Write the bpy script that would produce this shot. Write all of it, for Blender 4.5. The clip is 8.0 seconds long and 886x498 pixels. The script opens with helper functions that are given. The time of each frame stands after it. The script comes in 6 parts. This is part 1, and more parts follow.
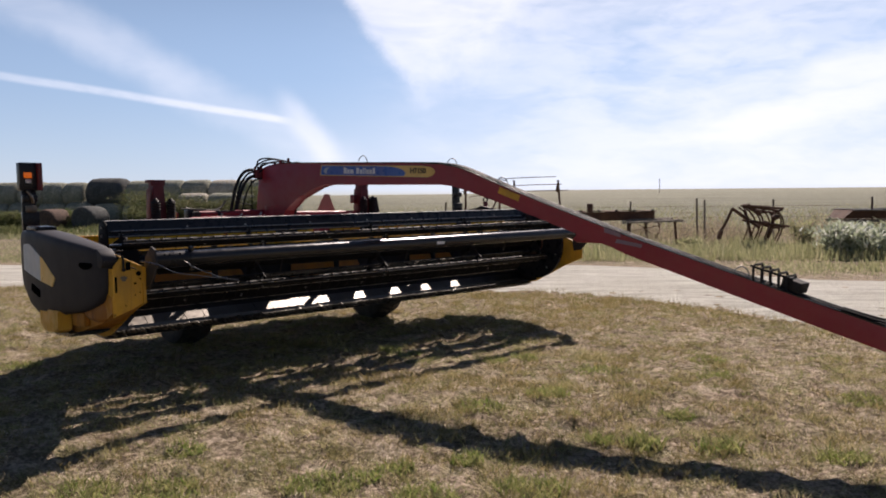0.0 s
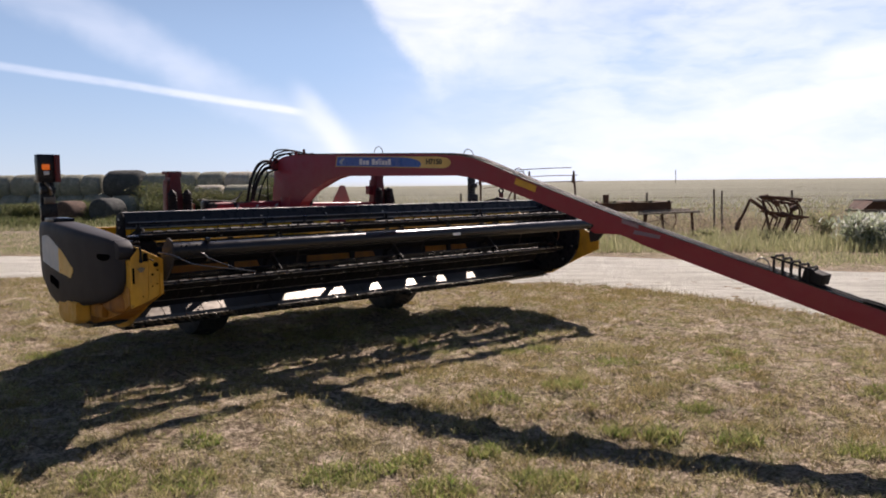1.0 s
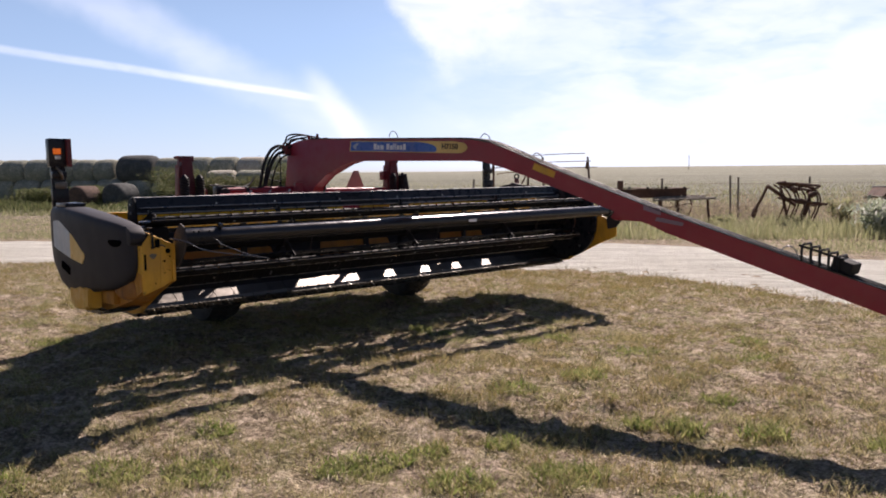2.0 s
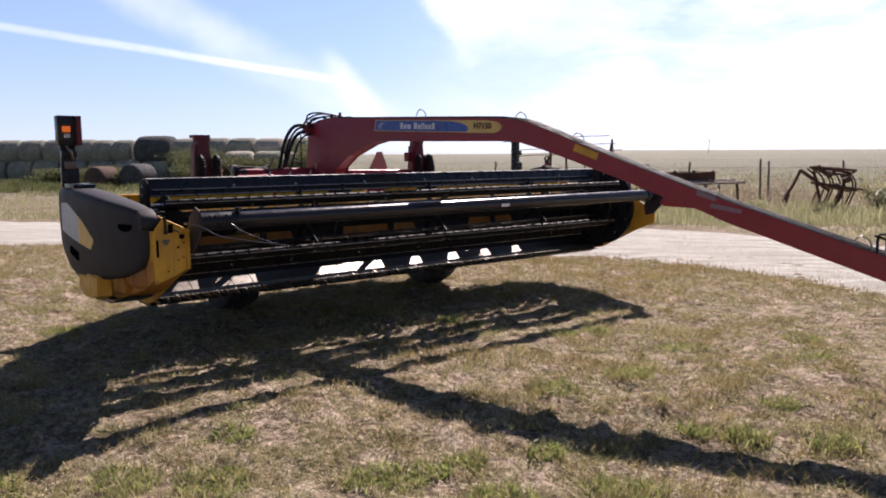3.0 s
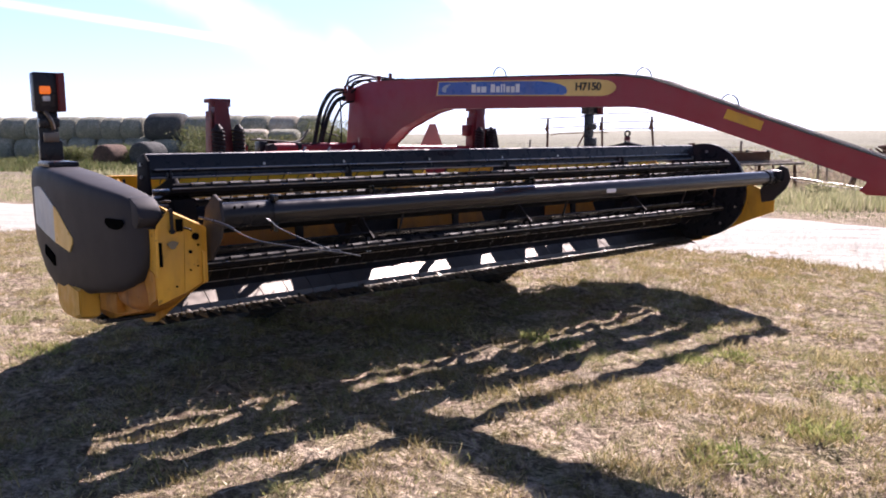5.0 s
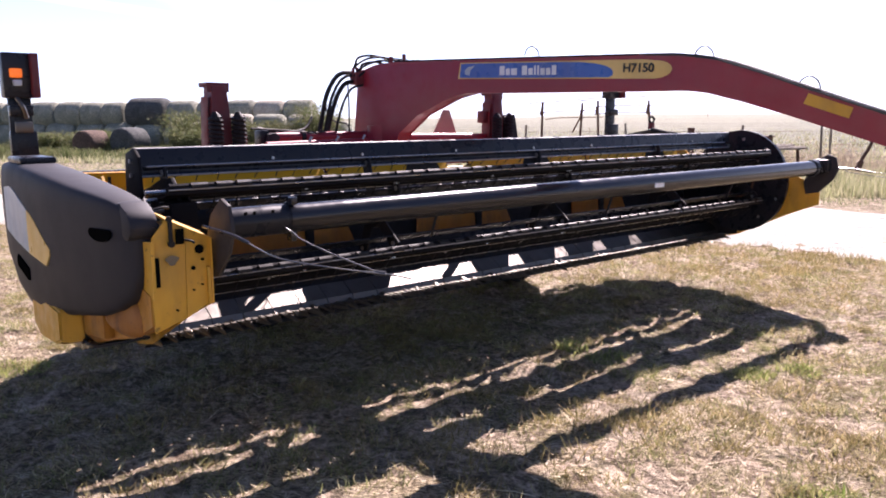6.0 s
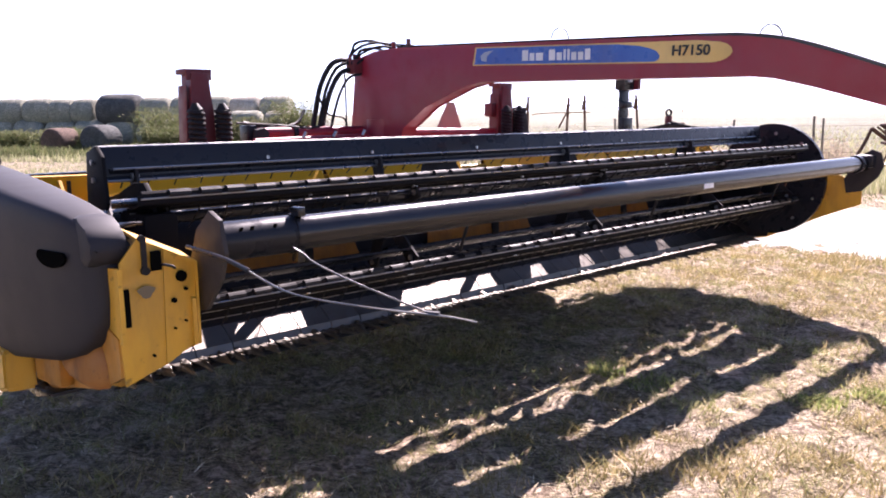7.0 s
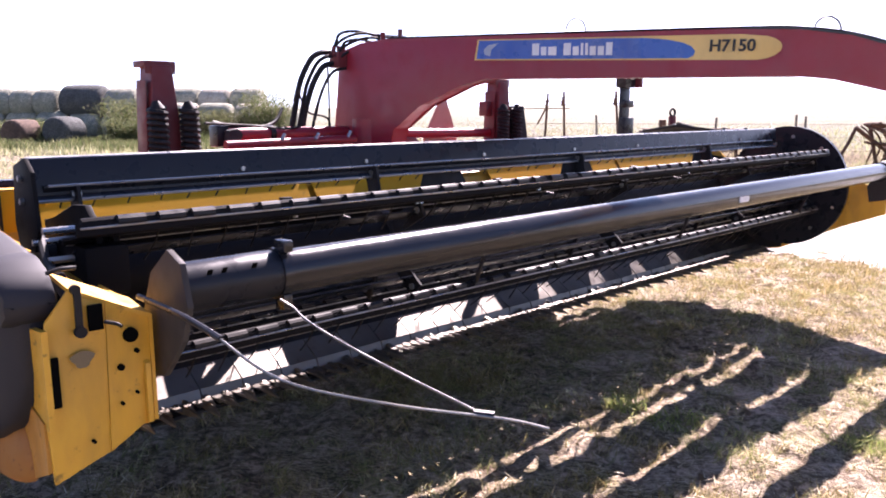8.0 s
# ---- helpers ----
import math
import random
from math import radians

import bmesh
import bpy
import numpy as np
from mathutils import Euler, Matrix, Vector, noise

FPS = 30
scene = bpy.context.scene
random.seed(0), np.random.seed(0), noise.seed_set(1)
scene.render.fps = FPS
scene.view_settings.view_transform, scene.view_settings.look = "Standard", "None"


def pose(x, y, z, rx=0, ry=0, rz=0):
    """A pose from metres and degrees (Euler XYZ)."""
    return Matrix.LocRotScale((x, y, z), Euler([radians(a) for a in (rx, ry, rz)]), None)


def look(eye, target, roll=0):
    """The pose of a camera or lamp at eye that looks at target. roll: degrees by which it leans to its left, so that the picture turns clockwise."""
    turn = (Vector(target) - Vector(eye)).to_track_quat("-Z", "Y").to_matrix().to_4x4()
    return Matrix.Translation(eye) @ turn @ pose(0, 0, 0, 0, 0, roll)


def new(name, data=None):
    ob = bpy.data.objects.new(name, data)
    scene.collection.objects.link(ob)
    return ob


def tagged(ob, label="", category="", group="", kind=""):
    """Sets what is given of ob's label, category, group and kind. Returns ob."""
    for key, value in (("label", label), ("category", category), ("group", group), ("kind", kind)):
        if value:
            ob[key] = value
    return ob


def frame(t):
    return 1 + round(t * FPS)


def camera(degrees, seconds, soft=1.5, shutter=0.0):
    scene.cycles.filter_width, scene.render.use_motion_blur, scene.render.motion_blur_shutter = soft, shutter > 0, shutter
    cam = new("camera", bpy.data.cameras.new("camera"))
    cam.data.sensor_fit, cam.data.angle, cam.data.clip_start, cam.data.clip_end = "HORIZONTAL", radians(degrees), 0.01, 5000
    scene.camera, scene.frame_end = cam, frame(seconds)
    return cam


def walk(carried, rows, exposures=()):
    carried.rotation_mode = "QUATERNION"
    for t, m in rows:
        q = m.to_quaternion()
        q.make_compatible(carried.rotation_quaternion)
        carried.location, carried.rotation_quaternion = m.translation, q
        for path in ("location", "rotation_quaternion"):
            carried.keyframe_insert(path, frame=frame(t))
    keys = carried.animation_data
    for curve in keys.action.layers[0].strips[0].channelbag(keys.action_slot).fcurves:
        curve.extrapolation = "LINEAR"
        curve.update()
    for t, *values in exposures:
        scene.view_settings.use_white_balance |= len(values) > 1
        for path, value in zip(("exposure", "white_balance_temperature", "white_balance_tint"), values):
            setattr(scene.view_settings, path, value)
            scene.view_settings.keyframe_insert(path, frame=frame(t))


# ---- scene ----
cam = camera(60.0, 8.0, soft=1.85)
PATH = [
    (0, (0.465, 0.793, 1.448), (0.3, 2.781, 1.305), -0.5),
    (0.5, (0.461, 0.811, 1.446), (0.276, 2.796, 1.292), -0.6),
    (1, (0.451, 0.817, 1.445), (0.248, 2.8, 1.28), -0.6),
    (1.5, (0.441, 0.856, 1.443), (0.224, 2.836, 1.265), -0.7),
    (3, (0.235, 1.321, 1.432), (-0.039, 3.286, 1.186), -0.2),
    (3.5, (0.107, 1.674, 1.392), (-0.191, 3.635, 1.139), -0.5),
    (4, (-0.094, 1.976, 1.396), (-0.407, 3.933, 1.127), -0.2),
    (4.5, (-0.264, 2.31, 1.382), (-0.582, 4.264, 1.1), 0.0),
    (4.7, (-0.339, 2.47, 1.366), (-0.652, 4.425, 1.079), 0.0),
    (6, (-0.789, 3.194, 1.393), (-1.049, 5.148, 1.056), -0.2),
    (6.5, (-0.926, 3.492, 1.389), (-1.166, 5.447, 1.043), -0.3),
    (7, (-1.076, 3.762, 1.37), (-1.277, 5.722, 1.024), -0.4),
    (7.5, (-1.188, 3.984, 1.399), (-1.354, 5.945, 1.041), -0.4),
    (8, (-1.255, 4.255, 1.405), (-1.383, 6.218, 1.043), 0.1),
]
walk(cam, [(t, look(eye, target, roll)) for t, eye, target, roll in PATH],
     [(0.0, 0.43, 6950, 20), (1.5, 0.60, 6880, 22), (3.0, 0.79, 6650, 25), (4.5, 1.27, 6400, 28), (6.0, 1.66, 6400, 32), (7.0, 2.04, 6350, 33), (8.0, 2.22, 6350, 34)])

# ---- world and sun ----
SUN_AZ, SUN_EL = 12.2, 42.2          # degrees to the right of +y, degrees up


def sun_dir():
    a, e = radians(SUN_AZ), radians(SUN_EL)
    return Vector((math.sin(a) * math.cos(e), math.cos(a) * math.cos(e), math.sin(e)))


class Net:
    """Short hand for building a node tree."""

    def __init__(self, tree):
        self.t = tree
        self.t.nodes.clear()

    def node(self, kind, operation="", **kw):
        n = self.t.nodes.new(kind)
        if operation:
            n.operation = operation
        if "use_clamp" in kw:
            n.use_clamp = kw["use_clamp"]
        if "interpolation_type" in kw:
            n.interpolation_type = kw["interpolation_type"]
        if "data_type" in kw:
            n.data_type = kw["data_type"]
        if "sky_type" in kw:
            n.sky_type, n.sun_disc = kw["sky_type"], kw["sun_disc"]
        return n

    def link(self, a, b):
        self.t.links.new(a, b)

    def put(self, sock, v):
        if isinstance(v, bpy.types.NodeSocket):
            self.link(v, sock)
        else:
            sock.default_value = v

    def math(self, op, a, b=0.0, c=0.0, clamp=False):
        n = self.node("ShaderNodeMath", operation=op, use_clamp=clamp)
        for s, v in zip(n.inputs, (a, b, c)):
            self.put(s, v)
        return n.outputs[0]

    def dot(self, vec, d):
        n = self.node("ShaderNodeVectorMath", operation="DOT_PRODUCT")
        self.put(n.inputs[0], vec)
        n.inputs[1].default_value = d
        return n.outputs["Value"]

    def range(self, v, a, b, c=0.0, d=1.0, smooth=True):
        n = self.node("ShaderNodeMapRange", interpolation_type="SMOOTHSTEP" if smooth else "LINEAR")
        for s, x in zip(n.inputs, (v, a, b, c, d)):
            self.put(s, x)
        return n.outputs[0]

    def noise(self, vec, scale, detail=4.0, rough=0.55, dist=0.0):
        n = self.node("ShaderNodeTexNoise")
        if vec is not None:
            self.put(n.inputs["Vector"], vec)
        n.inputs["Scale"].default_value, n.inputs["Detail"].default_value = scale, detail
        n.inputs["Roughness"].default_value, n.inputs["Distortion"].default_value = rough, dist
        return n.outputs[0]

    def stretch(self, vec, scale, turn=(0, 0, 0)):
        n = self.node("ShaderNodeMapping")
        self.put(n.inputs[0], vec)
        n.inputs["Rotation"].default_value = [radians(a) for a in turn]
        n.inputs["Scale"].default_value = scale
        return n.outputs[0]

    def mix(self, f, a, b):
        n = self.node("ShaderNodeMix", data_type="RGBA")
        self.put(n.inputs[0], f)
        for s, v in ((n.inputs[6], a), (n.inputs[7], b)):
            self.put(s, (*v, 1.0) if isinstance(v, tuple) and len(v) == 3 else v)
        return n.outputs[2]


def make_world():
    w = bpy.data.worlds.new("sky")
    scene.world = w
    w.use_nodes = True
    g = Net(w.node_tree)
    sky = g.node("ShaderNodeTexSky", sky_type="NISHITA", sun_disc=False)
    sky.sun_elevation, sky.sun_rotation = radians(SUN_EL), radians(SUN_AZ)
    sky.altitude, sky.air_density, sky.dust_density, sky.ozone_density = 900, 1.0, SKY_DUST, 3.0
    d = g.node("ShaderNodeTexCoord").outputs["Generated"]
    up = g.dot(d, (0, 0, 1))

    def band(p, q, width, soft, wobble=0.0):
        n = Vector(p).cross(Vector(q)).normalized()
        off = g.math("ABSOLUTE", g.math("ADD", g.dot(d, n), g.math("MULTIPLY", g.math("SUBTRACT", g.noise(d, 9.0), 0.5), wobble)))
        return g.range(off, width, width + soft, 1.0, 0.0)

    streaky = g.noise(g.stretch(d, (3.0, 3.0, 9.0), (0, 24, 0)), 2.4, 4.0, 0.52, 0.35)
    fine = g.noise(g.stretch(d, (5.0, 5.0, 16.0), (0, -18, 0)), 4.0, 4.0, 0.55, 0.5)
    x = g.dot(d, (1, 0, 0))
    # thin young contrail, ending where it meets the old one
    thin = g.math("MULTIPLY", band((-0.559, 0.818, 0.135), (-0.267, 0.959, 0.093), 0.0014, 0.0054, 0.004), g.range(x, -0.262, -0.29))
    thin = g.math("MULTIPLY", thin, g.math("MULTIPLY", g.range(fine, 0.25, 0.6, 0.42, 0.74), g.range(x, -0.62, -0.27, 0.42, 0.85)))
    # old, spread contrail
    wide = g.math("MULTIPLY", band((-0.534, 0.817, 0.216), (-0.214, 0.976, 0.044), 0.004, 0.034, 0.05), g.range(x, -0.15, -0.23))
    wide = g.math("MULTIPLY", wide, g.range(streaky, 0.3, 0.65, 0.19, 0.35))
    bright = g.math("MULTIPLY", band((-0.27, 0.957, 0.108), (-0.214, 0.976, 0.044), 0.004, 0.022, 0.03), g.math("MULTIPLY", g.range(x, -0.20, -0.235), g.range(x, -0.30, -0.255)))
    bright = g.math("MULTIPLY", bright, g.range(up, 0.145, 0.110, 0.0, 0.5))
    # cirrus sheets towards the right
    sheet = g.math("MULTIPLY", g.range(x, -0.20, 0.02), g.range(streaky, 0.40, 0.60))

    def beyond(p, q, lo, hi, wobble):
        """0 on one side of the circle through p and q, 1 on the other, with a frayed edge."""
        n = Vector(p).cross(Vector(q)).normalized()
        off = g.math("ADD", g.dot(d, n), g.math("MULTIPLY", g.math("SUBTRACT", g.noise(d, 14.0, 6.0, 0.65), 0.5), wobble))
        return g.range(off, lo, hi)
    # wedge of cirrus, its sharp side to the left, narrowing downwards
    plume = g.math("MULTIPLY", beyond((-0.122, 0.987, 0.106), (-0.197, 0.952, 0.234), -0.004, 0.022, 0.04), beyond((0.07, 0.971, 0.23), (-0.057, 0.993, 0.105), -0.02, 0.085, 0.09))
    plume = g.math("MULTIPLY", g.math("MULTIPLY", plume, g.range(up, 0.085, 0.15)), g.range(streaky, 0.2, 0.6, 0.36, 0.72))
    arc = g.math("MULTIPLY", band((0.179, 0.982, 0.06), (0.42, 0.9, 0.114), 0.004, 0.025, 0.04), g.range(x, 0.13, 0.3))
    puff = g.math("MULTIPLY", band((0.338, 0.933, 0.123), (0.408, 0.901, 0.14), 0.008, 0.026, 0.04), g.range(x, 0.30, 0.37))
    arc = g.math("MULTIPLY", g.math("MAXIMUM", arc, puff), 0.62)
    veil = g.math("MULTIPLY", g.range(x, -0.28, 0.25, 0.0, 0.42), g.range(fine, 0.25, 0.7, 0.45, 1.0))
    low = g.math("MULTIPLY", g.range(up, 0.16, 0.0), g.range(x, -0.5, 0.15, 0.12, 0.45))
    total = g.math("MULTIPLY", sheet, 0.30)
    for s in (thin, wide, bright, plume, arc, veil, low):
        total = g.math("SUBTRACT", g.math("ADD", total, s), g.math("MULTIPLY", total, s))
    total = g.math("MULTIPLY", total, g.range(up, -0.01, 0.01))
    total = g.math("MULTIPLY", total, g.range(g.dot(d, (0, 1, 0)), 0.15, 0.6))      # clear behind
    high = g.range(up, 0.26, 0.46, 1.0, 0.06)          # thinner overhead
    total = g.math("MULTIPLY", total, high)
    a, b = g.node("ShaderNodeBackground"), g.node("ShaderNodeBackground")
    g.link(sky.outputs[0], a.inputs[0])
    a.inputs[1].default_value = SKY_STRENGTH
    b.inputs[0].default_value, b.inputs[1].default_value = (0.90, 0.98, 1.10, 1), CLOUD_STRENGTH
    m, out = g.node("ShaderNodeMixShader"), g.node("ShaderNodeOutputWorld")
    g.link(total, m.inputs[0])
    # thin bright haze on the sunny side
    hz, m0 = g.node("ShaderNodeBackground"), g.node("ShaderNodeMixShader")
    hz.inputs[0].default_value, hz.inputs[1].default_value = (0.428, 0.664, 1.0, 1), 0.83
    haze = g.math("MULTIPLY", g.range(g.dot(d, (0, 1, 0)), 0.1, 0.75), g.range(up, 0.42, 0.13))
    haze = g.math("MULTIPLY", g.math("MULTIPLY", haze, g.range(up, -0.01, 0.01)), g.range(x, -0.75, 0.2, 0.45, 0.72))
    g.link(haze, m0.inputs[0]), g.link(a.outputs[0], m0.inputs[1]), g.link(hz.outputs[0], m0.inputs[2])
    g.link(m0.outputs[0], m.inputs[1]), g.link(b.outputs[0], m.inputs[2]), g.link(m.outputs[0], out.inputs[0])


SKY_STRENGTH, CLOUD_STRENGTH, SKY_DUST = 0.045, 0.84, 0.0
make_world()
lamp = bpy.data.lights.new("sun", "SUN")
lamp.energy, lamp.angle, lamp.color = 5.5, radians(0.53), (1.0, 0.94, 0.86)
new("sun", lamp).matrix_world = look(sun_dir() * 60, (0, 0, 0))


# ---- materials ----
def material(name, rough=0.6, metal=0.0):
    m = bpy.data.materials.new(name)
    m.use_nodes = True
    g = Net(m.node_tree)
    b, out = g.node("ShaderNodeBsdfPrincipled"), g.node("ShaderNodeOutputMaterial")
    g.link(b.outputs[0], out.inputs[0])
    b.inputs["Roughness"].default_value, b.inputs["Metallic"].default_value = rough, metal
    return m, g, b


def coords(g, local=True):
    return g.node("ShaderNodeTexCoord").outputs["Object"] if local else g.node("ShaderNodeNewGeometry").outputs["Position"]


def bump(g, b, height, strength, dist):
    n = g.node("ShaderNodeBump")
    n.inputs["Strength"].default_value, n.inputs["Distance"].default_value = strength, dist
    g.put(n.inputs["Height"], height)
    g.link(n.outputs[0], b.inputs["Normal"])


def painted(name, base, worn, dirt=(0.16, 0.12, 0.09), rough=0.4, wear=0.35, metal=0.0, scale=1.0, dust=0.25, coat=0.0, fine=0.12, spec=0.5, vary=0.2):
    """Paint over steel: fading at half a metre, dirt at centimetres, chips, fine grain."""
    m, g, b = material(name, rough, metal)
    p = coords(g)
    fade = g.range(g.noise(p, 2.3 * scale, 3), 0.35, 0.7)
    spots = g.range(g.noise(p, 26 * scale, 6, 0.65), 0.60, 0.72, 0.0, wear)
    film = g.range(g.noise(g.stretch(p, (1, 1, 0.35)), 9 * scale, 5, 0.6), 0.4, 0.75, 0.0, dust)
    c = g.mix(g.math("MULTIPLY", fade, 0.55), base, worn)
    c = g.mix(film, c, dirt)
    c = g.mix(spots, c, tuple(0.5 * x for x in dirt))
    g.link(c, b.inputs["Base Color"])
    g.put(b.inputs["Roughness"], g.range(g.noise(p, 14 * scale, 5), 0.3, 0.75, rough - 0.4 * vary, rough + vary))
    b.inputs["Coat Weight"].default_value, b.inputs["Specular IOR Level"].default_value = coat, spec
    bump(g, b, g.noise(p, 60 * scale, 5, 0.6), fine, 0.004)
    return m


def mottled(name, cols, scale, rough=0.9, relief=0.5, depth=0.01, island=0.0, fine=12.0):
    """Rough natural stuff from three colours; island: spread of brightness from piece to piece."""
    m, g, b = material(name, rough)
    p = coords(g)
    a = g.range(g.noise(p, scale, 5, 0.6), 0.36, 0.64)
    f = g.range(g.noise(p, scale * fine, 5, 0.65), 0.38, 0.66)
    c = g.mix(f, g.mix(a, cols[0], cols[1]), cols[2])
    if island:
        r = g.node("ShaderNodeNewGeometry").outputs["Random Per Island"]
        h = g.node("ShaderNodeHueSaturation")
        g.put(h.inputs["Value"], g.range(r, 0, 1, 1 - island, 1 + island, False))
        g.put(h.inputs["Hue"], g.range(r, 0, 1, 0.485, 0.515, False))
        g.link(c, h.inputs["Color"])
        c = h.outputs[0]
    g.link(c, b.inputs["Base Color"])
    b.inputs["Specular IOR Level"].default_value = 0.25
    if relief:
        bump(g, b, g.noise(p, scale * fine * 1.5, 6, 0.65), relief, depth)
    return m


def blade_material(name, cols, through_light=0.35, spread=0.25):
    """Thin leaves: colour from piece to piece, a little light coming through."""
    m, g, b = material(name, 0.75)
    r = g.node("ShaderNodeNewGeometry").outputs["Random Per Island"]
    pos = coords(g, False)
    patch = g.range(g.noise(pos, 0.9, 4), 0.35, 0.65)
    ramp = g.mix(g.range(r, 0.0, 0.55), g.mix(patch, cols[0], cols[1]), cols[2])
    h = g.node("ShaderNodeHueSaturation")
    g.put(h.inputs["Value"], g.range(g.math("FRACT", g.math("MULTIPLY", r, 17.3)), 0, 1, 1 - spread, 1 + spread, False))
    g.link(ramp, h.inputs["Color"])
    g.link(h.outputs[0], b.inputs["Base Color"])
    b.inputs["Specular IOR Level"].default_value = 0.2
    t, mix = g.node("ShaderNodeBsdfTranslucent"), g.node("ShaderNodeMixShader")
    g.link(h.outputs[0], t.inputs[0])
    mix.inputs[0].default_value = through_light
    g.link(b.outputs[0], mix.inputs[1]), g.link(t.outputs[0], mix.inputs[2])
    g.link(mix.outputs[0], [n for n in g.t.nodes if n.type == "OUTPUT_MATERIAL"][0].inputs[0])
    return m


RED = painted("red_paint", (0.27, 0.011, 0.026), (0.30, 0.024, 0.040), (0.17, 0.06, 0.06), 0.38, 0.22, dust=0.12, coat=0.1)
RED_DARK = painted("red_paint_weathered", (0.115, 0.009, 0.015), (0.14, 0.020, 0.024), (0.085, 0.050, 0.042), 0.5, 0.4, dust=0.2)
YELLOW = painted("yellow_paint", (0.62, 0.31, 0.018), (0.70, 0.40, 0.05), (0.24, 0.13, 0.04), 0.42, 0.75, dust=0.42)
YELLOW_CLEAN = painted("sheltered_yellow_paint", (0.70, 0.33, 0.008), (0.74, 0.37, 0.014), (0.40, 0.18, 0.02), 0.5, 0.3, dust=0.12, spec=0.12)
# rust stain plus the shade of the lower end, both held in the colour
YELLOW_DIRTY_SHADE = painted("stained_shaded_yellow_paint", (0.46, 0.19, 0.018), (0.52, 0.25, 0.035), (0.12, 0.055, 0.025), 0.55, 0.7, dust=0.7)
YELLOW_RUSTY = painted("rusty_yellow_paint", (0.30, 0.115, 0.02), (0.40, 0.17, 0.03), (0.07, 0.032, 0.018), 0.65, 0.8, dust=0.95)
# crop stain and the dimness behind the reel, mixed into one darker yellow
YELLOW_INNER = painted("stained_shaded_inner_yellow", (0.42, 0.15, 0.008), (0.48, 0.19, 0.015), (0.10, 0.05, 0.02), 0.5, 0.6, dust=0.45)
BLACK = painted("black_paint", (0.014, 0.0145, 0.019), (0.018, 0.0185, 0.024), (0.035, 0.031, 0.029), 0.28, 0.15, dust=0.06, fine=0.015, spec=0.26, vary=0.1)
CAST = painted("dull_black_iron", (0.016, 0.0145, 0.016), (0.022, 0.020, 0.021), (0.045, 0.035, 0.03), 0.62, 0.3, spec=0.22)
# black paint darkened and dulled to carry the deep shade inside the reel
BAT = painted("shaded_black_paint", (0.010, 0.0095, 0.011), (0.014, 0.013, 0.014), (0.026, 0.022, 0.02), 0.5, 0.2, dust=0.05, fine=0.01, spec=0.04, vary=0.1)
BAR = painted("dark_steel_tube", (0.030, 0.029, 0.033), (0.042, 0.041, 0.044), (0.06, 0.046, 0.036), 0.19, 0.0, 0.5, dust=0.03, fine=0.006, vary=0.06)
COIL = painted("dark_coil_steel", (0.016, 0.015, 0.016), (0.034, 0.031, 0.029), (0.05, 0.04, 0.032), 0.42, 0.3, 0.25, spec=0.3)
ROD = painted("dull_steel_rod", (0.15, 0.15, 0.155), (0.22, 0.22, 0.22), (0.12, 0.09, 0.07), 0.35, 0.4, 0.8)
STEEL = painted("worn_bright_steel", (0.42, 0.41, 0.40), (0.55, 0.54, 0.52), (0.22, 0.16, 0.11), 0.3, 0.6, 0.85)
GUARD = painted("dull_guard_steel", (0.15, 0.135, 0.115), (0.24, 0.22, 0.19), (0.06, 0.045, 0.035), 0.42, 0.5, 0.6, dust=0.5, spec=0.35)
PAN = painted("worn_sheet_steel", (0.135, 0.122, 0.108), (0.185, 0.168, 0.148), (0.075, 0.057, 0.043), 0.36, 0.35, 0.92, vary=0.10)
COVER = painted("dark_grey_plastic", (0.029, 0.028, 0.034), (0.034, 0.033, 0.039), (0.05, 0.046, 0.046), 0.60, 0.04, dust=0.10, fine=0.010, scale=0.6, spec=0.22, vary=0.05)
PLATE = painted("dusty_grey_steel", (0.042, 0.037, 0.037), (0.055, 0.049, 0.048), (0.075, 0.062, 0.055), 0.6, 0.3, dust=0.3, spec=0.2)
RUBBER = painted("rubber", (0.018, 0.018, 0.019), (0.03, 0.03, 0.03), (0.10, 0.085, 0.07), 0.75, 0.2)
HOSE = painted("hose_rubber", (0.012, 0.012, 0.014), (0.022, 0.022, 0.024), (0.05, 0.045, 0.04), 0.62, 0.15, spec=0.2)
BLUE = painted("blue_decal_film", (0.02, 0.10, 0.42), (0.04, 0.16, 0.50), (0.15, 0.15, 0.2), 0.3, 0.12)
CREAM = painted("cream_decal_film", (0.72, 0.47, 0.13), (0.78, 0.56, 0.22), (0.35, 0.22, 0.1), 0.35, 0.2)
WHITE = painted("white_film", (0.74, 0.76, 0.80), (0.8, 0.82, 0.84), (0.4, 0.38, 0.35), 0.4, 0.15)
SILVERBLUE = painted("pale_blue_film", (0.34, 0.42, 0.52), (0.45, 0.5, 0.56), (0.3, 0.28, 0.25), 0.4, 0.15)
FADED_LABEL = painted("faded_label_film", (0.22, 0.14, 0.18), (0.28, 0.19, 0.23), (0.15, 0.06, 0.06), 0.5, 0.3)
# flat black on solid pieces, the darkness inside openings put into colour
HOLE = painted("hole_shade", (0.004, 0.004, 0.004), (0.005, 0.005, 0.005), (0.006, 0.005, 0.005), 0.9, 0.0, dust=0.0, spec=0.0)
INK = painted("black_lettering", (0.02, 0.02, 0.022), (0.03, 0.03, 0.03), rough=0.5, wear=0.1)
FADED = painted("faded_orange_film", (0.42, 0.25, 0.18), (0.52, 0.36, 0.28), (0.32, 0.22, 0.17), 0.6, 0.3)
RUST = painted("rusty_iron", (0.10, 0.05, 0.035), (0.17, 0.09, 0.06), (0.05, 0.035, 0.03), 0.85, 0.5, 0.2)
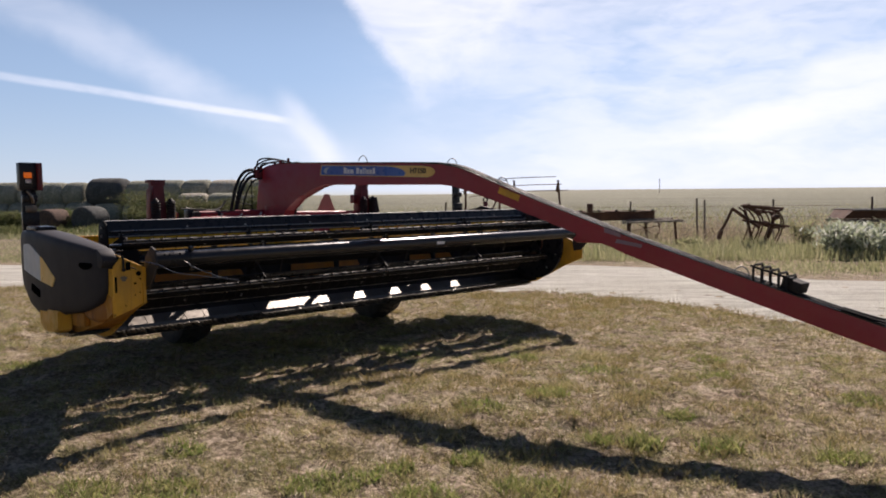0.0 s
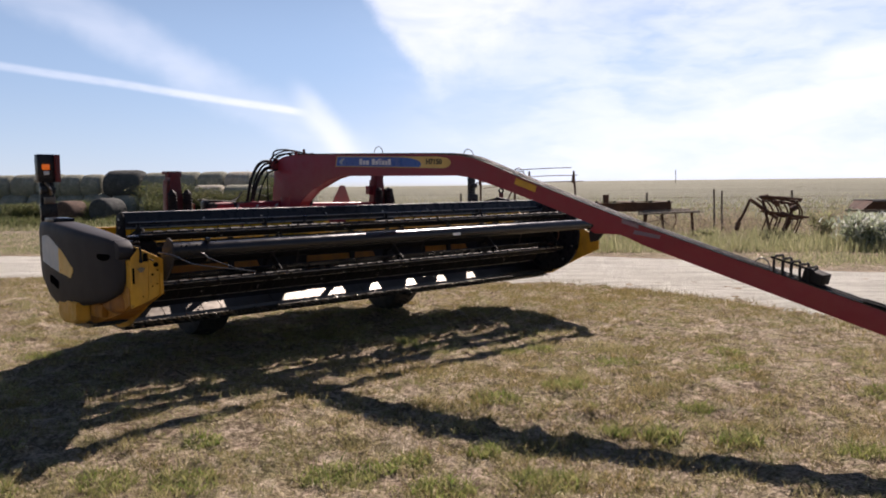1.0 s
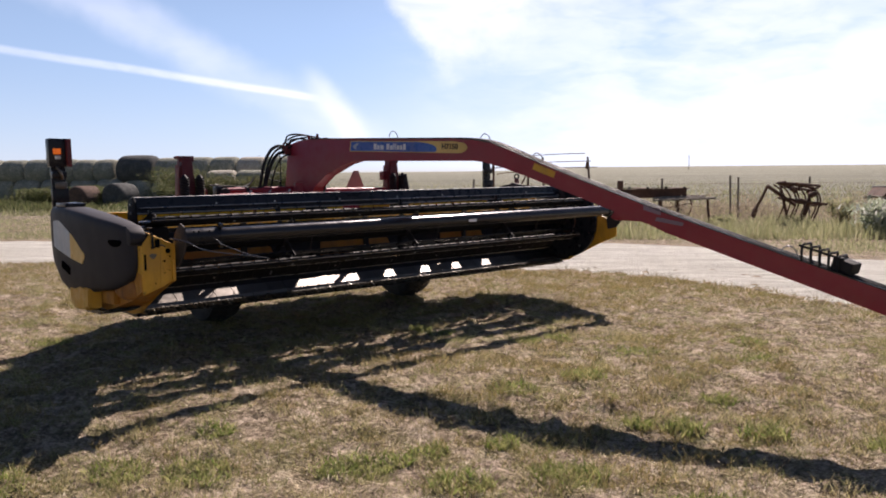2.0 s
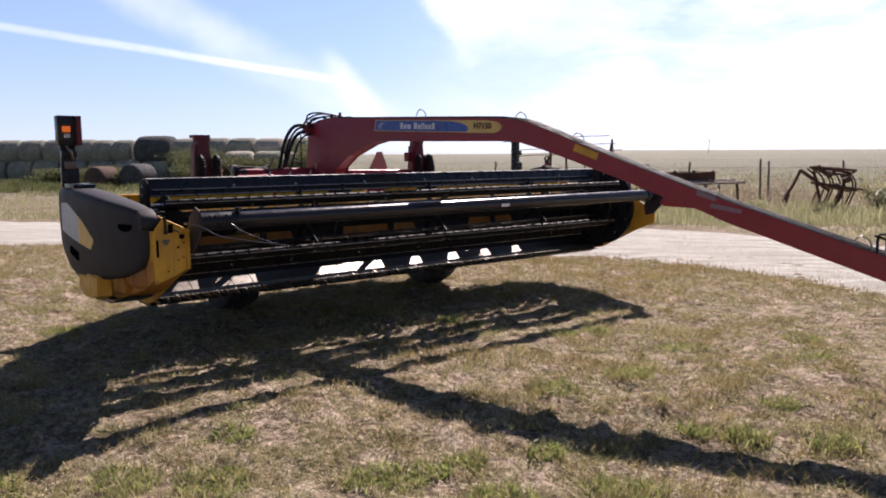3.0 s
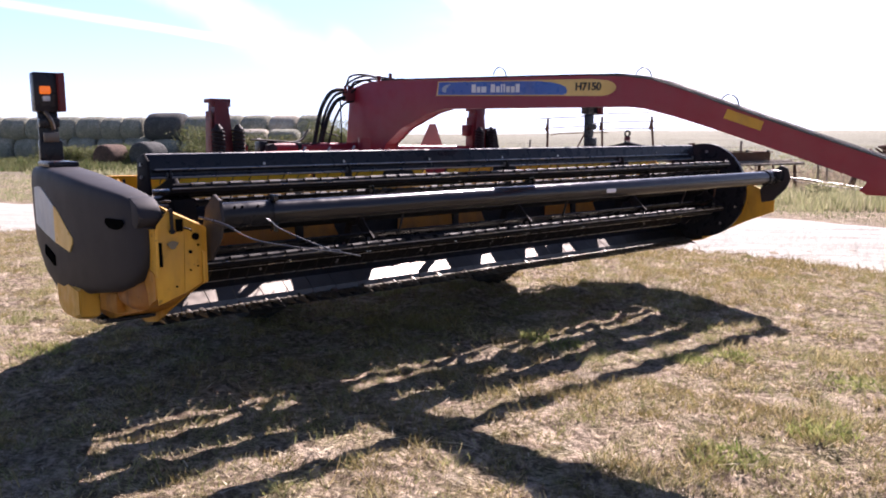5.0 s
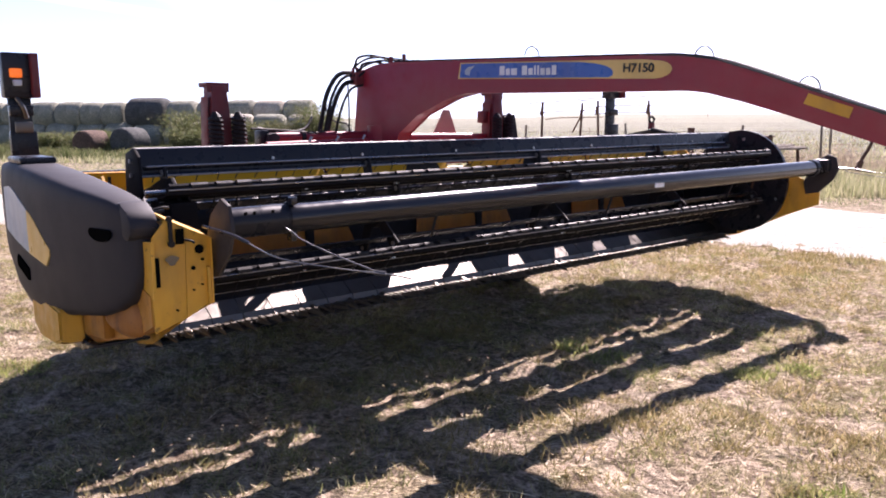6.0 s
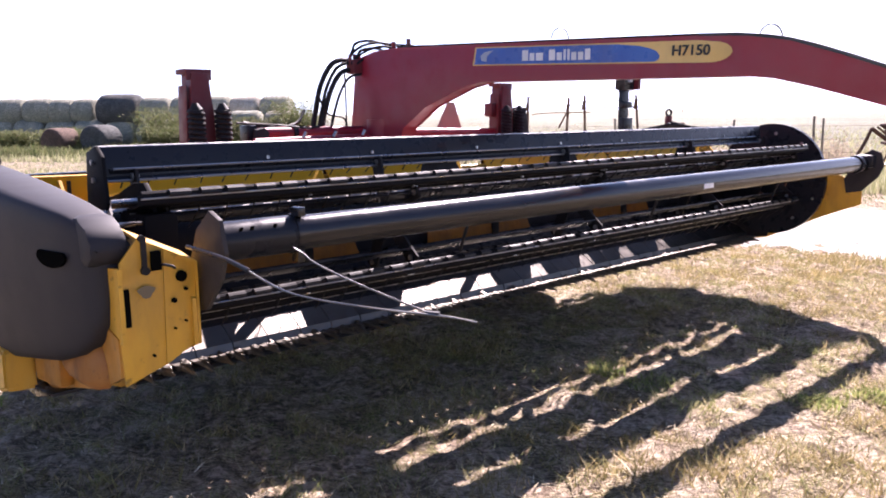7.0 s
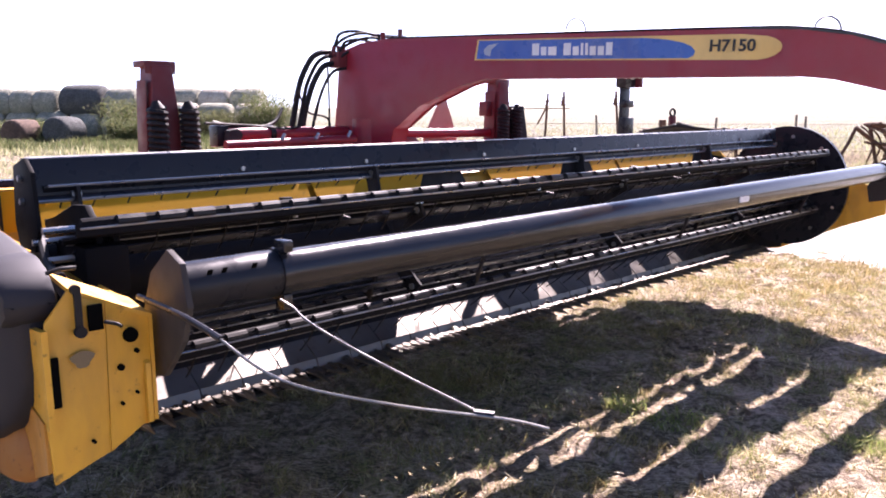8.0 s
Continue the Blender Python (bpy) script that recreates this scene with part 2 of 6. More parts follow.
GREYWOOD = mottled("weathered_wood", ((0.22, 0.19, 0.16), (0.32, 0.28, 0.23), (0.12, 0.10, 0.085)), 3.0, 0.9, 0.5, 0.006)
BALE = mottled("weathered_hay", ((0.27, 0.275, 0.22), (0.42, 0.41, 0.335), (0.14, 0.145, 0.115)), 2.2, 0.95, 0.7, 0.03, 0.0, 9.0)
BALE_DARK = mottled("old_dark_hay", ((0.075, 0.08, 0.08), (0.12, 0.125, 0.12), (0.045, 0.046, 0.046)), 2.0, 0.95, 0.7, 0.03, 0.0, 9.0)
BALE_BROWN = mottled("rotting_brown_hay", ((0.11, 0.07, 0.055), (0.16, 0.105, 0.08), (0.06, 0.042, 0.035)), 2.0, 0.95, 0.7, 0.03, 0.0, 9.0)
BALE_PALE = mottled("pale_hay", ((0.42, 0.39, 0.33), (0.50, 0.47, 0.41), (0.27, 0.24, 0.19)), 2.0, 0.95, 0.6, 0.03, 0.0, 9.0)


def glass_lens(name, col, backlit_glow=0.0):
    m, g, b = material(name, 0.22)
    b.inputs["Base Color"].default_value = (*col, 1)
    b.inputs["Transmission Weight"].default_value = 0.35
    b.inputs["Emission Color"].default_value, b.inputs["Emission Strength"].default_value = (*col, 1), backlit_glow
    return m


# weak emission stands in for sun coming through the backlit amber lens
AMBER = glass_lens("amber_lens", (0.95, 0.20, 0.02), 0.22)
CLEAR = glass_lens("clear_lens", (0.85, 0.86, 0.88))


def ground_material():
    m, g, b = material("dry_mown_grass", 0.95)
    p = coords(g)
    mid = g.range(g.noise(p, 1.9, 5, 0.62), 0.40, 0.60)
    clump = g.range(g.noise(p, 6.5, 6, 0.68, 0.4), 0.43, 0.57)
    speck = g.range(g.noise(p, 19, 5, 0.7, 0.3), 0.42, 0.60)
    straw = g.range(g.noise(g.stretch(p, (1, 3.0, 1), (0, 0, 25)), 34, 5, 0.72), 0.44, 0.58)
    soil = g.mix(speck, (0.16, 0.115, 0.08), (0.635, 0.50, 0.375))
    dry = g.mix(straw, (0.12, 0.088, 0.045), (0.64, 0.53, 0.345))
    green = g.mix(straw, (0.085, 0.10, 0.03), (0.30, 0.30, 0.115))
    c = g.mix(g.math("MULTIPLY", clump, g.range(mid, 0, 1, 0.25, 0.85)), soil, dry)
    lush = g.range(g.noise(p, 0.8, 5, 0.65), 0.42, 0.58)
    c = g.mix(g.math("MULTIPLY", g.math("ADD", g.math("MULTIPLY", lush, 0.7), 0.3), g.range(g.noise(p, 5.1, 5, 0.7), 0.47, 0.60, 0.0, 0.5)), c, green)
    dark = g.range(g.noise(p, 9.5, 6, 0.72, 0.5), 0.51, 0.63, 0.0, 0.75)
    c = g.mix(dark, c, (0.085, 0.066, 0.038))
    pale = g.math("MULTIPLY", g.range(g.noise(p, 3.1, 6, 0.7, 0.6), 0.50, 0.64, 0.0, 0.75), g.range(straw, 0, 1, 0.35, 1.0))
    c = g.mix(pale, c, (0.78, 0.65, 0.50))
    far = g.range(g.dot(p, (0, 1, 0)), 16.0, 40.0)
    field = g.mix(g.range(g.noise(g.stretch(p, (0.3, 1.6, 1)), 0.05, 5, 0.6), 0.35, 0.65), (0.165, 0.166, 0.122), (0.212, 0.210, 0.160))
    field = g.mix(g.range(g.noise(p, 0.8, 5, 0.7), 0.5, 0.75, 0.0, 0.5), field, (0.165, 0.16, 0.105))
    c = g.mix(far, c, field)
    g.link(c, b.inputs["Base Color"])
    b.inputs["Specular IOR Level"].default_value = 0.15
    h = g.math("ADD", g.math("MULTIPLY", clump, 1.0), g.math("ADD", g.math("MULTIPLY", straw, 0.35), g.math("MULTIPLY", speck, 0.5)))
    bump(g, b, h, 0.9, 0.03)
    return m


def road_material():
    m, g, b = material("pale_dirt_road", 0.95)
    p = coords(g)
    big = g.range(g.noise(p, 0.6, 5, 0.6), 0.35, 0.65)
    streak = g.range(g.noise(g.stretch(p, (0.25, 2.4, 1), (0, 0, -4)), 2.2, 6, 0.65), 0.4, 0.65)
    grit = g.range(g.noise(p, 42, 5, 0.75), 0.35, 0.7)
    c = g.mix(streak, g.mix(big, (0.67, 0.655, 0.57), (0.78, 0.765, 0.69)), (0.50, 0.48, 0.41))
    c = g.mix(g.math("MULTIPLY", grit, 0.4), c, (0.84, 0.82, 0.77))
    spots = g.range(g.noise(g.stretch(p, (1.0, 2.0, 1)), 5.0, 6, 0.75), 0.55, 0.68, 0.0, 0.6)
    c = g.mix(spots, c, (0.40, 0.355, 0.275))
    g.link(c, b.inputs["Base Color"])
    b.inputs["Specular IOR Level"].default_value = 0.15
    bump(g, b, g.math("ADD", grit, g.math("ADD", g.math("MULTIPLY", streak, 1.5), g.math("MULTIPLY", spots, 1.2))), 0.9, 0.03)
    return m


STONE = mottled("loose_stone", ((0.52, 0.48, 0.42), (0.70, 0.66, 0.60), (0.34, 0.30, 0.25)), 6.0, 0.95, 0.4, 0.004, 0.35, 6.0)
GROUND, ROAD = ground_material(), road_material()
GRASS_DRY = blade_material("dry_grass_blades", ((0.395, 0.305, 0.15), (0.53, 0.415, 0.235), (0.26, 0.22, 0.09)), 0.4, 0.45)
STRAW = blade_material("pale_straw", ((0.72, 0.64, 0.47), (0.80, 0.73, 0.56), (0.56, 0.47, 0.31)), 0.25, 0.25)
GRASS_GREEN = blade_material("green_grass_blades", ((0.19, 0.205, 0.07), (0.29, 0.275, 0.115), (0.46, 0.40, 0.22)), 0.4, 0.4)
TUFT = blade_material("fresh_grass_blades", ((0.14, 0.22, 0.045), (0.21, 0.27, 0.065), (0.34, 0.34, 0.14)), 0.45, 0.35)
SOD = blade_material("sod_clumps", ((0.44, 0.37, 0.20), (0.60, 0.51, 0.32), (0.25, 0.26, 0.10)), 0.45, 0.4)
WEED = blade_material("verge_weeds", ((0.40, 0.37, 0.23), (0.50, 0.455, 0.31), (0.29, 0.30, 0.155)), 0.45)
WEED_DEAD = blade_material("dead_weeds", ((0.40, 0.33, 0.25), (0.48, 0.41, 0.31), (0.28, 0.23, 0.17)), 0.4)
LEAF_OLIVE = blade_material("dry_olive_leaves", ((0.15, 0.14, 0.07), (0.21, 0.185, 0.10), (0.11, 0.125, 0.055)), 0.35)
YARD_GREEN = blade_material("yard_weed_leaves", ((0.075, 0.115, 0.04), (0.11, 0.15, 0.05), (0.16, 0.165, 0.075)), 0.35)
LEAF_SILVER = blade_material("silvery_leaves", ((0.60, 0.62, 0.57), (0.76, 0.77, 0.72), (0.32, 0.36, 0.25)), 0.45)


# ---- mesh helpers ----
def link_mesh(name, bm, mat, parent=None, label="", smooth=35):
    bmesh.ops.recalc_face_normals(bm, faces=bm.faces)
    me = bpy.data.meshes.new(name)
    bm.to_mesh(me)
    bm.free()
    me.materials.append(mat)
    if smooth:
        me.shade_smooth()
        me.set_sharp_from_angle(angle=radians(smooth))
    ob = new(name, me)
    ob.parent = parent
    return tagged(ob, label)


def part(name, bm, mat, parent, label=""):
    return link_mesh(name, bm, mat, parent, label)


def thing(name, m, label, category, group="", kind=""):
    ob = new(name)
    ob.matrix_world = m
    return tagged(ob, label, category, group, kind)


def bm_box(bm, c, s, m=None, bevel=0.0):
    at = Matrix.Translation(c) @ (m.to_4x4() if m else Matrix()) @ Matrix.Diagonal((*s, 1))
    r = bmesh.ops.create_cube(bm, size=1.0, matrix=at)
    if bevel:
        es = list({e for v in r["verts"] for e in v.link_edges})
        bmesh.ops.bevel(bm, geom=es, offset=bevel, segments=2, profile=0.6, affect="EDGES")
    return bm


def ring(bm, c, a, b, r, seg):
    return [bm.verts.new(c + (a * math.cos(2 * math.pi * i / seg) + b * math.sin(2 * math.pi * i / seg)) * r) for i in range(seg)]


def skin(bm, rings, caps=True):
    for p, q in zip(rings, rings[1:]):
        n = len(p)
        for i in range(n):
            bm.faces.new((p[i], p[(i + 1) % n], q[(i + 1) % n], q[i]))
    if caps:
        bm.faces.new(rings[0]), bm.faces.new(rings[-1])


def bm_rod(bm, p, q, r, seg=12, r2=None):
    p, q = Vector(p), Vector(q)
    d = (q - p).normalized()
    a = d.orthogonal().normalized()
    b = d.cross(a)
    skin(bm, [ring(bm, p, a, b, r, seg), ring(bm, q, a, b, r if r2 is None else r2, seg)])
    return bm


def curve_points(pts, n=6):
    pts = [Vector(p) for p in pts]
    out = []
    for i in range(len(pts) - 1):
        p0, p1, p2, p3 = pts[max(i - 1, 0)], pts[i], pts[i + 1], pts[min(i + 2, len(pts) - 1)]
        for k in range(n):
            t = k / n
            out.append(0.5 * (2 * p1 + (p2 - p0) * t + (2 * p0 - 5 * p1 + 4 * p2 - p3) * t * t + (3 * p1 - p0 - 3 * p2 + p3) * t ** 3))
    return out + [pts[-1]]


def bm_path(bm, pts, r, seg=8, n=6):
    ps = curve_points(pts, n) if n > 1 else [Vector(p) for p in pts]
    d = (ps[1] - ps[0]).normalized()
    a = d.orthogonal().normalized()
    rings = []
    for i, p in enumerate(ps):
        d = (ps[min(i + 1, len(ps) - 1)] - ps[max(i - 1, 0)]).normalized()
        a = (a - d * a.dot(d)).normalized()
        rings.append(ring(bm, p, a, d.cross(a), r, seg))
    skin(bm, rings)
    return bm


def bm_prism(bm, pts, off, bevel=0.0):
    """A flat outline made thick along off."""
    off = Vector(off)
    p = [bm.verts.new(Vector(q)) for q in pts]
    q = [bm.verts.new(v.co + off) for v in p]
    n = len(p)
    faces = [bm.faces.new(p), bm.faces.new(q[::-1])]
    faces += [bm.faces.new((p[i], q[i], q[(i + 1) % n], p[(i + 1) % n])) for i in range(n)]
    if bevel:
        es = list({e for f in faces for e in f.edges})
        bmesh.ops.bevel(bm, geom=es, offset=bevel, segments=2, profile=0.6, affect="EDGES")
    return bm


def fresh():
    return bmesh.new()


# ---- ground ----
def ground_z(x, y):
    z = 0.012 * noise.noise((x * 0.5, y * 0.5, 0.3))
    # the yard falls away gently in front of the machine
    k = min(1.0, max(0.0, (6.0 - y + 0.3 * max(-4.0, min(4.0, x))) / 1.2))
    z -= 0.105 * k * k * (3 - 2 * k)
    if y > 45:
        z += (y - 45) * 0.0042 * (1.0 / (1.0 + math.exp(-x / 60.0)))
    return z


def clod_z(x, y):
    """Uneven sod of the near lawn."""
    if not (-10 < x < 9 and 0 < y < 14):
        return 0.0
    k = min(1.0, (x + 10) / 2, (9 - x) / 2, y, (14 - y) / 2)
    tussock = max(0.0, noise.noise((x * 6.3, y * 6.3, 4.1)) + 0.25 * noise.noise((x * 1.3, y * 1.3, 2.2)))
    return k * (0.013 * noise.noise((x * 2.1, y * 2.1, 1.7)) + 0.044 * tussock + 0.018 * noise.noise((x * 11.0, y * 11.0, 7.7)) - 0.012)


def spaced(lo, a, b, hi, step, grow=1.22):
    inner = list(np.arange(a, b + step / 2, step))
    out, s, x = [], step, a
    while x > lo:
        s *= grow
        x -= s
        out.append(x)
    up, s, x = [], step, inner[-1]
    while x < hi:
        s *= grow
        x += s
        up.append(x)
    return out[::-1] + inner + up


def build_ground():
    xs, ys = spaced(-2600, -8, 6.5, 2600, 0.042), spaced(-600, 2.0, 12.3, 3600, 0.042)
    verts = []
    for y in ys:
        for x in xs:
            z = ground_z(x, y)
            z += clod_z(x, y)
            verts.append((x, y, z))
    w = len(xs)
    faces = [(j * w + i, j * w + i + 1, j * w + w + i + 1, j * w + w + i) for j in range(len(ys) - 1) for i in range(w - 1)]
    me = bpy.data.meshes.new("ground")
    me.from_pydata(verts, [], faces)
    me.materials.append(GROUND)
    me.shade_smooth()
    return tagged(new("ground", me), "dry mown prairie grass with bare patches and green tufts", "ground", kind="structure")


build_ground()


def road_edges(x):
    """The near and the far edge of the track at x."""
    bend = 1.0 / (1.0 + math.exp(-(x - 3.2) / 0.75))
    near = 12.2 - 0.02 * (x + 4) - 4.2 * bend - max(0.0, x - 5) * 0.75 * bend
    far = 16.75 - 2.9 / (1.0 + math.exp(-(x - 4.2) / 0.8)) - max(0.0, x - 7) * 0.6
    near += 0.22 * noise.noise((x * 0.8, 3.1, 0)) + 0.10 * noise.noise((x * 3.1, 8.1, 0))
    far += 0.20 * noise.noise((x * 0.8, 31.0, 0)) + 0.10 * noise.noise((x * 2.7, 38.1, 0))
    return near, far


def build_road():
    verts, faces, n = [], [], 14
    xs = list(np.arange(-60, -12, 1.5)) + list(np.arange(-12, 12, 0.2)) + list(np.arange(12, 40, 1.5))
    for x in xs:
        a, b = road_edges(x)
        for k in range(n + 1):
            f = k / n
            y = a + (b - a) * f
            rut = -0.012 * (math.exp(-((f - 0.3) / 0.09) ** 2) + math.exp(-((f - 0.72) / 0.09) ** 2))
            lip = -0.034 + 0.052 * min(1.0, min(f, 1 - f) * 8)
            verts.append((x, y, ground_z(x, y) + 0.004 + lip + rut + 0.01 * noise.noise((x * 2.2, y * 2.2, 9.0))))
    for i in range(len(xs) - 1):
        for k in range(n):
            j = i * (n + 1) + k
            faces.append((j, j + n + 1, j + n + 2, j + 1))
    me = bpy.data.meshes.new("road")
    me.from_pydata(verts, [], faces)
    me.materials.append(ROAD)
    me.shade_smooth()
    tagged(new("road", me), "pale packed dirt track across the yard", "road", kind="structure")


build_road()

# ---- the mower-conditioner ----
YAW = 47.5
mower = thing("mower_conditioner", pose(-2.016, 5.927, 0, 0, 0, YAW), "red and yellow pull-type mower-conditioner parked on dry grass", "farm machine")


def L(u, v, w):
    """u along the header, v towards its front, w up."""
    return Vector((u, -v, w))


def arm(s, side, w):
    """s along the tongue from its pivot, side out of its near face."""
    return L(2.03 + 0.1339 * s - 0.991 * side, -1.95 + 0.991 * s + 0.1339 * side, w)


def build_tongue():
    top = [(-0.10, 1.66), (-0.04, 1.735), (0.08, 1.765), (0.27, 1.776), (1.2, 1.748), (2.2, 1.717), (2.42, 1.703), (2.6, 1.672), (2.8, 1.605), (3.0, 1.530), (3.4, 1.388),
           (4.1, 1.152), (4.95, 0.895), (5.8, 0.643), (7.0, 0.29)]
    bottom = [(7.0, 0.20), (5.8, 0.500), (5.5, 0.588), (4.14, 1.005), (4.02, 1.065), (3.95, 1.075), (3.74, 1.078), (3.70, 1.10), (3.76, 1.145), (3.38, 1.262), (2.95, 1.40), (2.73, 1.466), (2.55, 1.512),
              (2.42, 1.528), (1.5, 1.540), (0.95, 1.548), (0.80, 1.530), (0.51, 1.420), (0.32, 1.290), (0.30, 1.16), (-0.16, 1.16), (-0.14, 1.30)]
    bm = fresh()
    bm_prism(bm, [arm(s, 0, w) for s, w in top + bottom], arm(0, -0.13, 0) - arm(0, 0, 0), 0.010)
    beam = part("tongue_beam", bm, RED, mower, "arched red tongue beam of welded steel box section")
    # thin cover strip along the top with a lip that catches the light
    bm = fresh()
    up = [p for p in top if p[0] > 2.0]
    bm_prism(bm, [arm(s, 0.004, w - 0.002) for s, w in up] + [arm(s, 0.004, w + 0.006) for s, w in up[::-1]], arm(0, -0.138, 0) - arm(0, 0, 0))
    part("cover_strip", bm, BAR, beam)
    bm = fresh()
    for side in (-0.03, -0.055, -0.08, -0.105):
        bm_path(bm, [arm(s, side, w + 0.006) for s, w in top if 0.2 < s < 6.5], 0.0065, 7)
    part("hydraulic_line", bm, HOSE, beam)
    # swelling round the pivot
    bm = fresh()
    bm_rod(bm, arm(0.08, -0.085, 1.13), arm(0.08, -0.085, 1.34), 0.115, 24)
    part("pivot_housing", bm, RED, mower, "round red pivot housing")
    # decal
    def strip(pts, lift):
        b = fresh()
        bm_prism(b, [arm(s, lift, w) for s, w in pts], arm(0, -0.0015, 0) - arm(0, 0, 0))
        return b

    def mid(s):
        return 1.690 - (s - 0.9) * 0.034
    tip = [(2.36 - 0.10 * (1 - math.cos(a)), mid(2.36) + 0.047 * math.sin(a)) for a in np.linspace(-1.5, 1.5, 9)]
    decal = part("decal", strip([(0.885, mid(0.9) - 0.05), (1.55, mid(1.55) - 0.05), (2.2, mid(2.2) - 0.05)] + tip + [(2.2, mid(2.2) + 0.05), (1.55, mid(1.55) + 0.05), (0.905, mid(0.9) + 0.05)], 0.004), CREAM, beam, "cream and blue maker's decal")
    blue = [(0.90, mid(0.9) - 0.044), (1.55, mid(1.55) - 0.044), (1.99, mid(1.99) - 0.043), (2.012, mid(2.01) - 0.032), (2.016, mid(2.01) - 0.014), (2.002, mid(2.0) + 0.004), (1.965, mid(1.97) + 0.020), (1.90, mid(1.9) + 0.033), (1.80, mid(1.8) + 0.042), (1.68, mid(1.68) + 0.044), (0.915, mid(0.9) + 0.044)]
    part("blue_field", strip(blue, 0.006), BLUE, decal)
    part("leaf_emblem", strip([(0.95, mid(1) - 0.022), (0.985, mid(1) - 0.03), (0.99, mid(1) + 0.0), (1.03, mid(1) + 0.03), (0.975, mid(1) + 0.024), (0.945, mid(1) + 0.004)], 0.008), SILVERBLUE, decal)
    # two blocks of pale bars for the maker's name
    s = 1.228
    for w_, h_ in ((0.038, 1), (0.030, .72), (0.044, .72), (0.018, 0), (0.038, 1), (0.031, .72), (0.013, 1), (0.013, 1), (0.030, .72), (0.030, .72), (0.031, 1)):
        if h_:
            b = fresh()
            bm_prism(b, [arm(s, 0.008, mid(s) - 0.028), arm(s + w_, 0.008, mid(s + w_) - 0.028), arm(s + w_, 0.008, mid(s) - 0.028 + 0.054 * h_), arm(s, 0.008, mid(s) - 0.028 + 0.054 * h_)], arm(0, -0.0015, 0) - arm(0, 0, 0))
            part("name_bar", b, WHITE, decal)
        s += w_ + 0.010
    # model number
    cu = bpy.data.curves.new("model_number", "FONT")
    cu.body, cu.size, cu.extrude, cu.align_x, cu.align_y = "H7150", 0.068, 0.0014, "CENTER", "CENTER"
    cu.offset = 0.0016
    tmp = bpy.data.objects.new("tmp", cu)
    scene.collection.objects.link(tmp)
    me = bpy.data.meshes.new_from_object(tmp.evaluated_get(bpy.context.evaluated_depsgraph_get()))
    bpy.data.objects.remove(tmp)
    me.materials.clear()
    me.materials.append(INK)
    ob = new("model_number", me)
    ob.parent = decal
    fwd, sd, upv = (arm(1, 0, -0.034) - arm(0, 0, 0)).normalized(), (arm(0, 1, 0) - arm(0, 0, 0)).normalized(), Vector((0, 0, 1))
    upv = sd.cross(fwd)
    rot = Matrix((fwd, upv, fwd.cross(upv))).transposed().to_4x4()
    ob.matrix_local = Matrix.Translation(arm(2.168, 0.008, mid(2.168) + 0.004)) @ rot @ Matrix.Diagonal((1.0, 0.95, 1, 1))
    # labels further down
    part("warning_label", strip([(3.02, 1.452), (3.22, 1.384), (3.235, 1.432), (3.04, 1.500)], 0.004), YELLOW, beam, "yellow warning label")
    part("small_label", strip([(3.97, 1.16), (4.10, 1.125), (4.10, 1.165), (3.97, 1.2)], 0.004), FADED_LABEL, beam)
    part("small_label", strip([(4.06, 1.085), (4.26, 1.055), (4.27, 1.08), (4.07, 1.112)], 0.004), FADED_LABEL, beam)
    # loops that hold the hoses
    for s, w in ((1.42, 1.757), (2.50, 1.692), (3.02, 1.522), (4.94, 0.897)):
        b = fresh()
        bm_path(b, [arm(s - 0.045, -0.05, w + 0.005), arm(s - 0.035, -0.055, w + 0.040), arm(s, -0.06, w + 0.058), arm(s + 0.036, -0.065, w + 0.036), arm(s + 0.05, -0.07, w - 0.005)], 0.0040, 6)
        part("hose_loop", b, ROD, beam)
    # hose rack with upright bars
    rack = part("hose_rack", bm_box(fresh(), arm(5.27, -0.07, 0.855), (0.10, 0.13, 0.07), Euler((radians(16), 0, radians(-7.7))).to_matrix(), 0.008), CAST, beam, "dark red hose rack")
    for k in range(5):
        s = 5.03 + 0.052 * k
        w = 0.877 - 0.0155 * k
        b = fresh()
        bm_path(b, [arm(s, -0.02, w - 0.03), arm(s, -0.02, w + 0.085), arm(s + 0.015, -0.08, w + 0.095), arm(s + 0.015, -0.15, w + 0.085), arm(s + 0.015, -0.15, w - 0.03)], 0.008, 6, 3)
        part("rack_bar", b, CAST, beam)
    b = fresh()
    bm_rod(b, arm(5.01, -0.02, 0.967), arm(5.27, -0.02, 0.892), 0.008, 6)
    part("rack_rail", b, CAST, beam)
    for s, w in ((0.2, 1.80), (0.33, 1.81)):
        part("fitting", bm_rod(fresh(), arm(s, -0.06, 1.77), arm(s, -0.06, w + 0.02), 0.014, 8), RED_DARK, beam)
    # slack hoses running on towards the hitch
    for side, lift in ((-0.03, 0.03), (-0.08, 0.05)):
        b = fresh()
        bm_path(b, [arm(s, side + 0.01 * math.sin(7 * s), 0.643 - (s - 5.8) * 0.294 + 0.012 + lift * k) for s, k in ((5.55, 0.1), (5.75, 0.3), (5.95, 1.0), (6.2, 0.6), (6.5, 0.9), (6.8, 0.2))], 0.008, 8)
        part("hydraulic_hose", b, HOSE, beam)
    # stand that holds the hitch end
    b = fresh()
    bm_box(b, arm(6.6, -0.085, 0.17), (0.07, 0.07, 0.52), None, 0.006)
    bm_box(b, arm(6.6, -0.085, -0.095), (0.22, 0.22, 0.03), None, 0.006)
    part("hitch_stand", b, RED_DARK, beam)
    # two thick hoses climb to the valve block, thinner ones loop on over the pivot
    climb = ((1.66, 1.05), (1.705, 1.231), (1.734, 1.391), (1.772, 1.551), (1.847, 1.673), (1.92, 1.716), (2.0, 1.72))
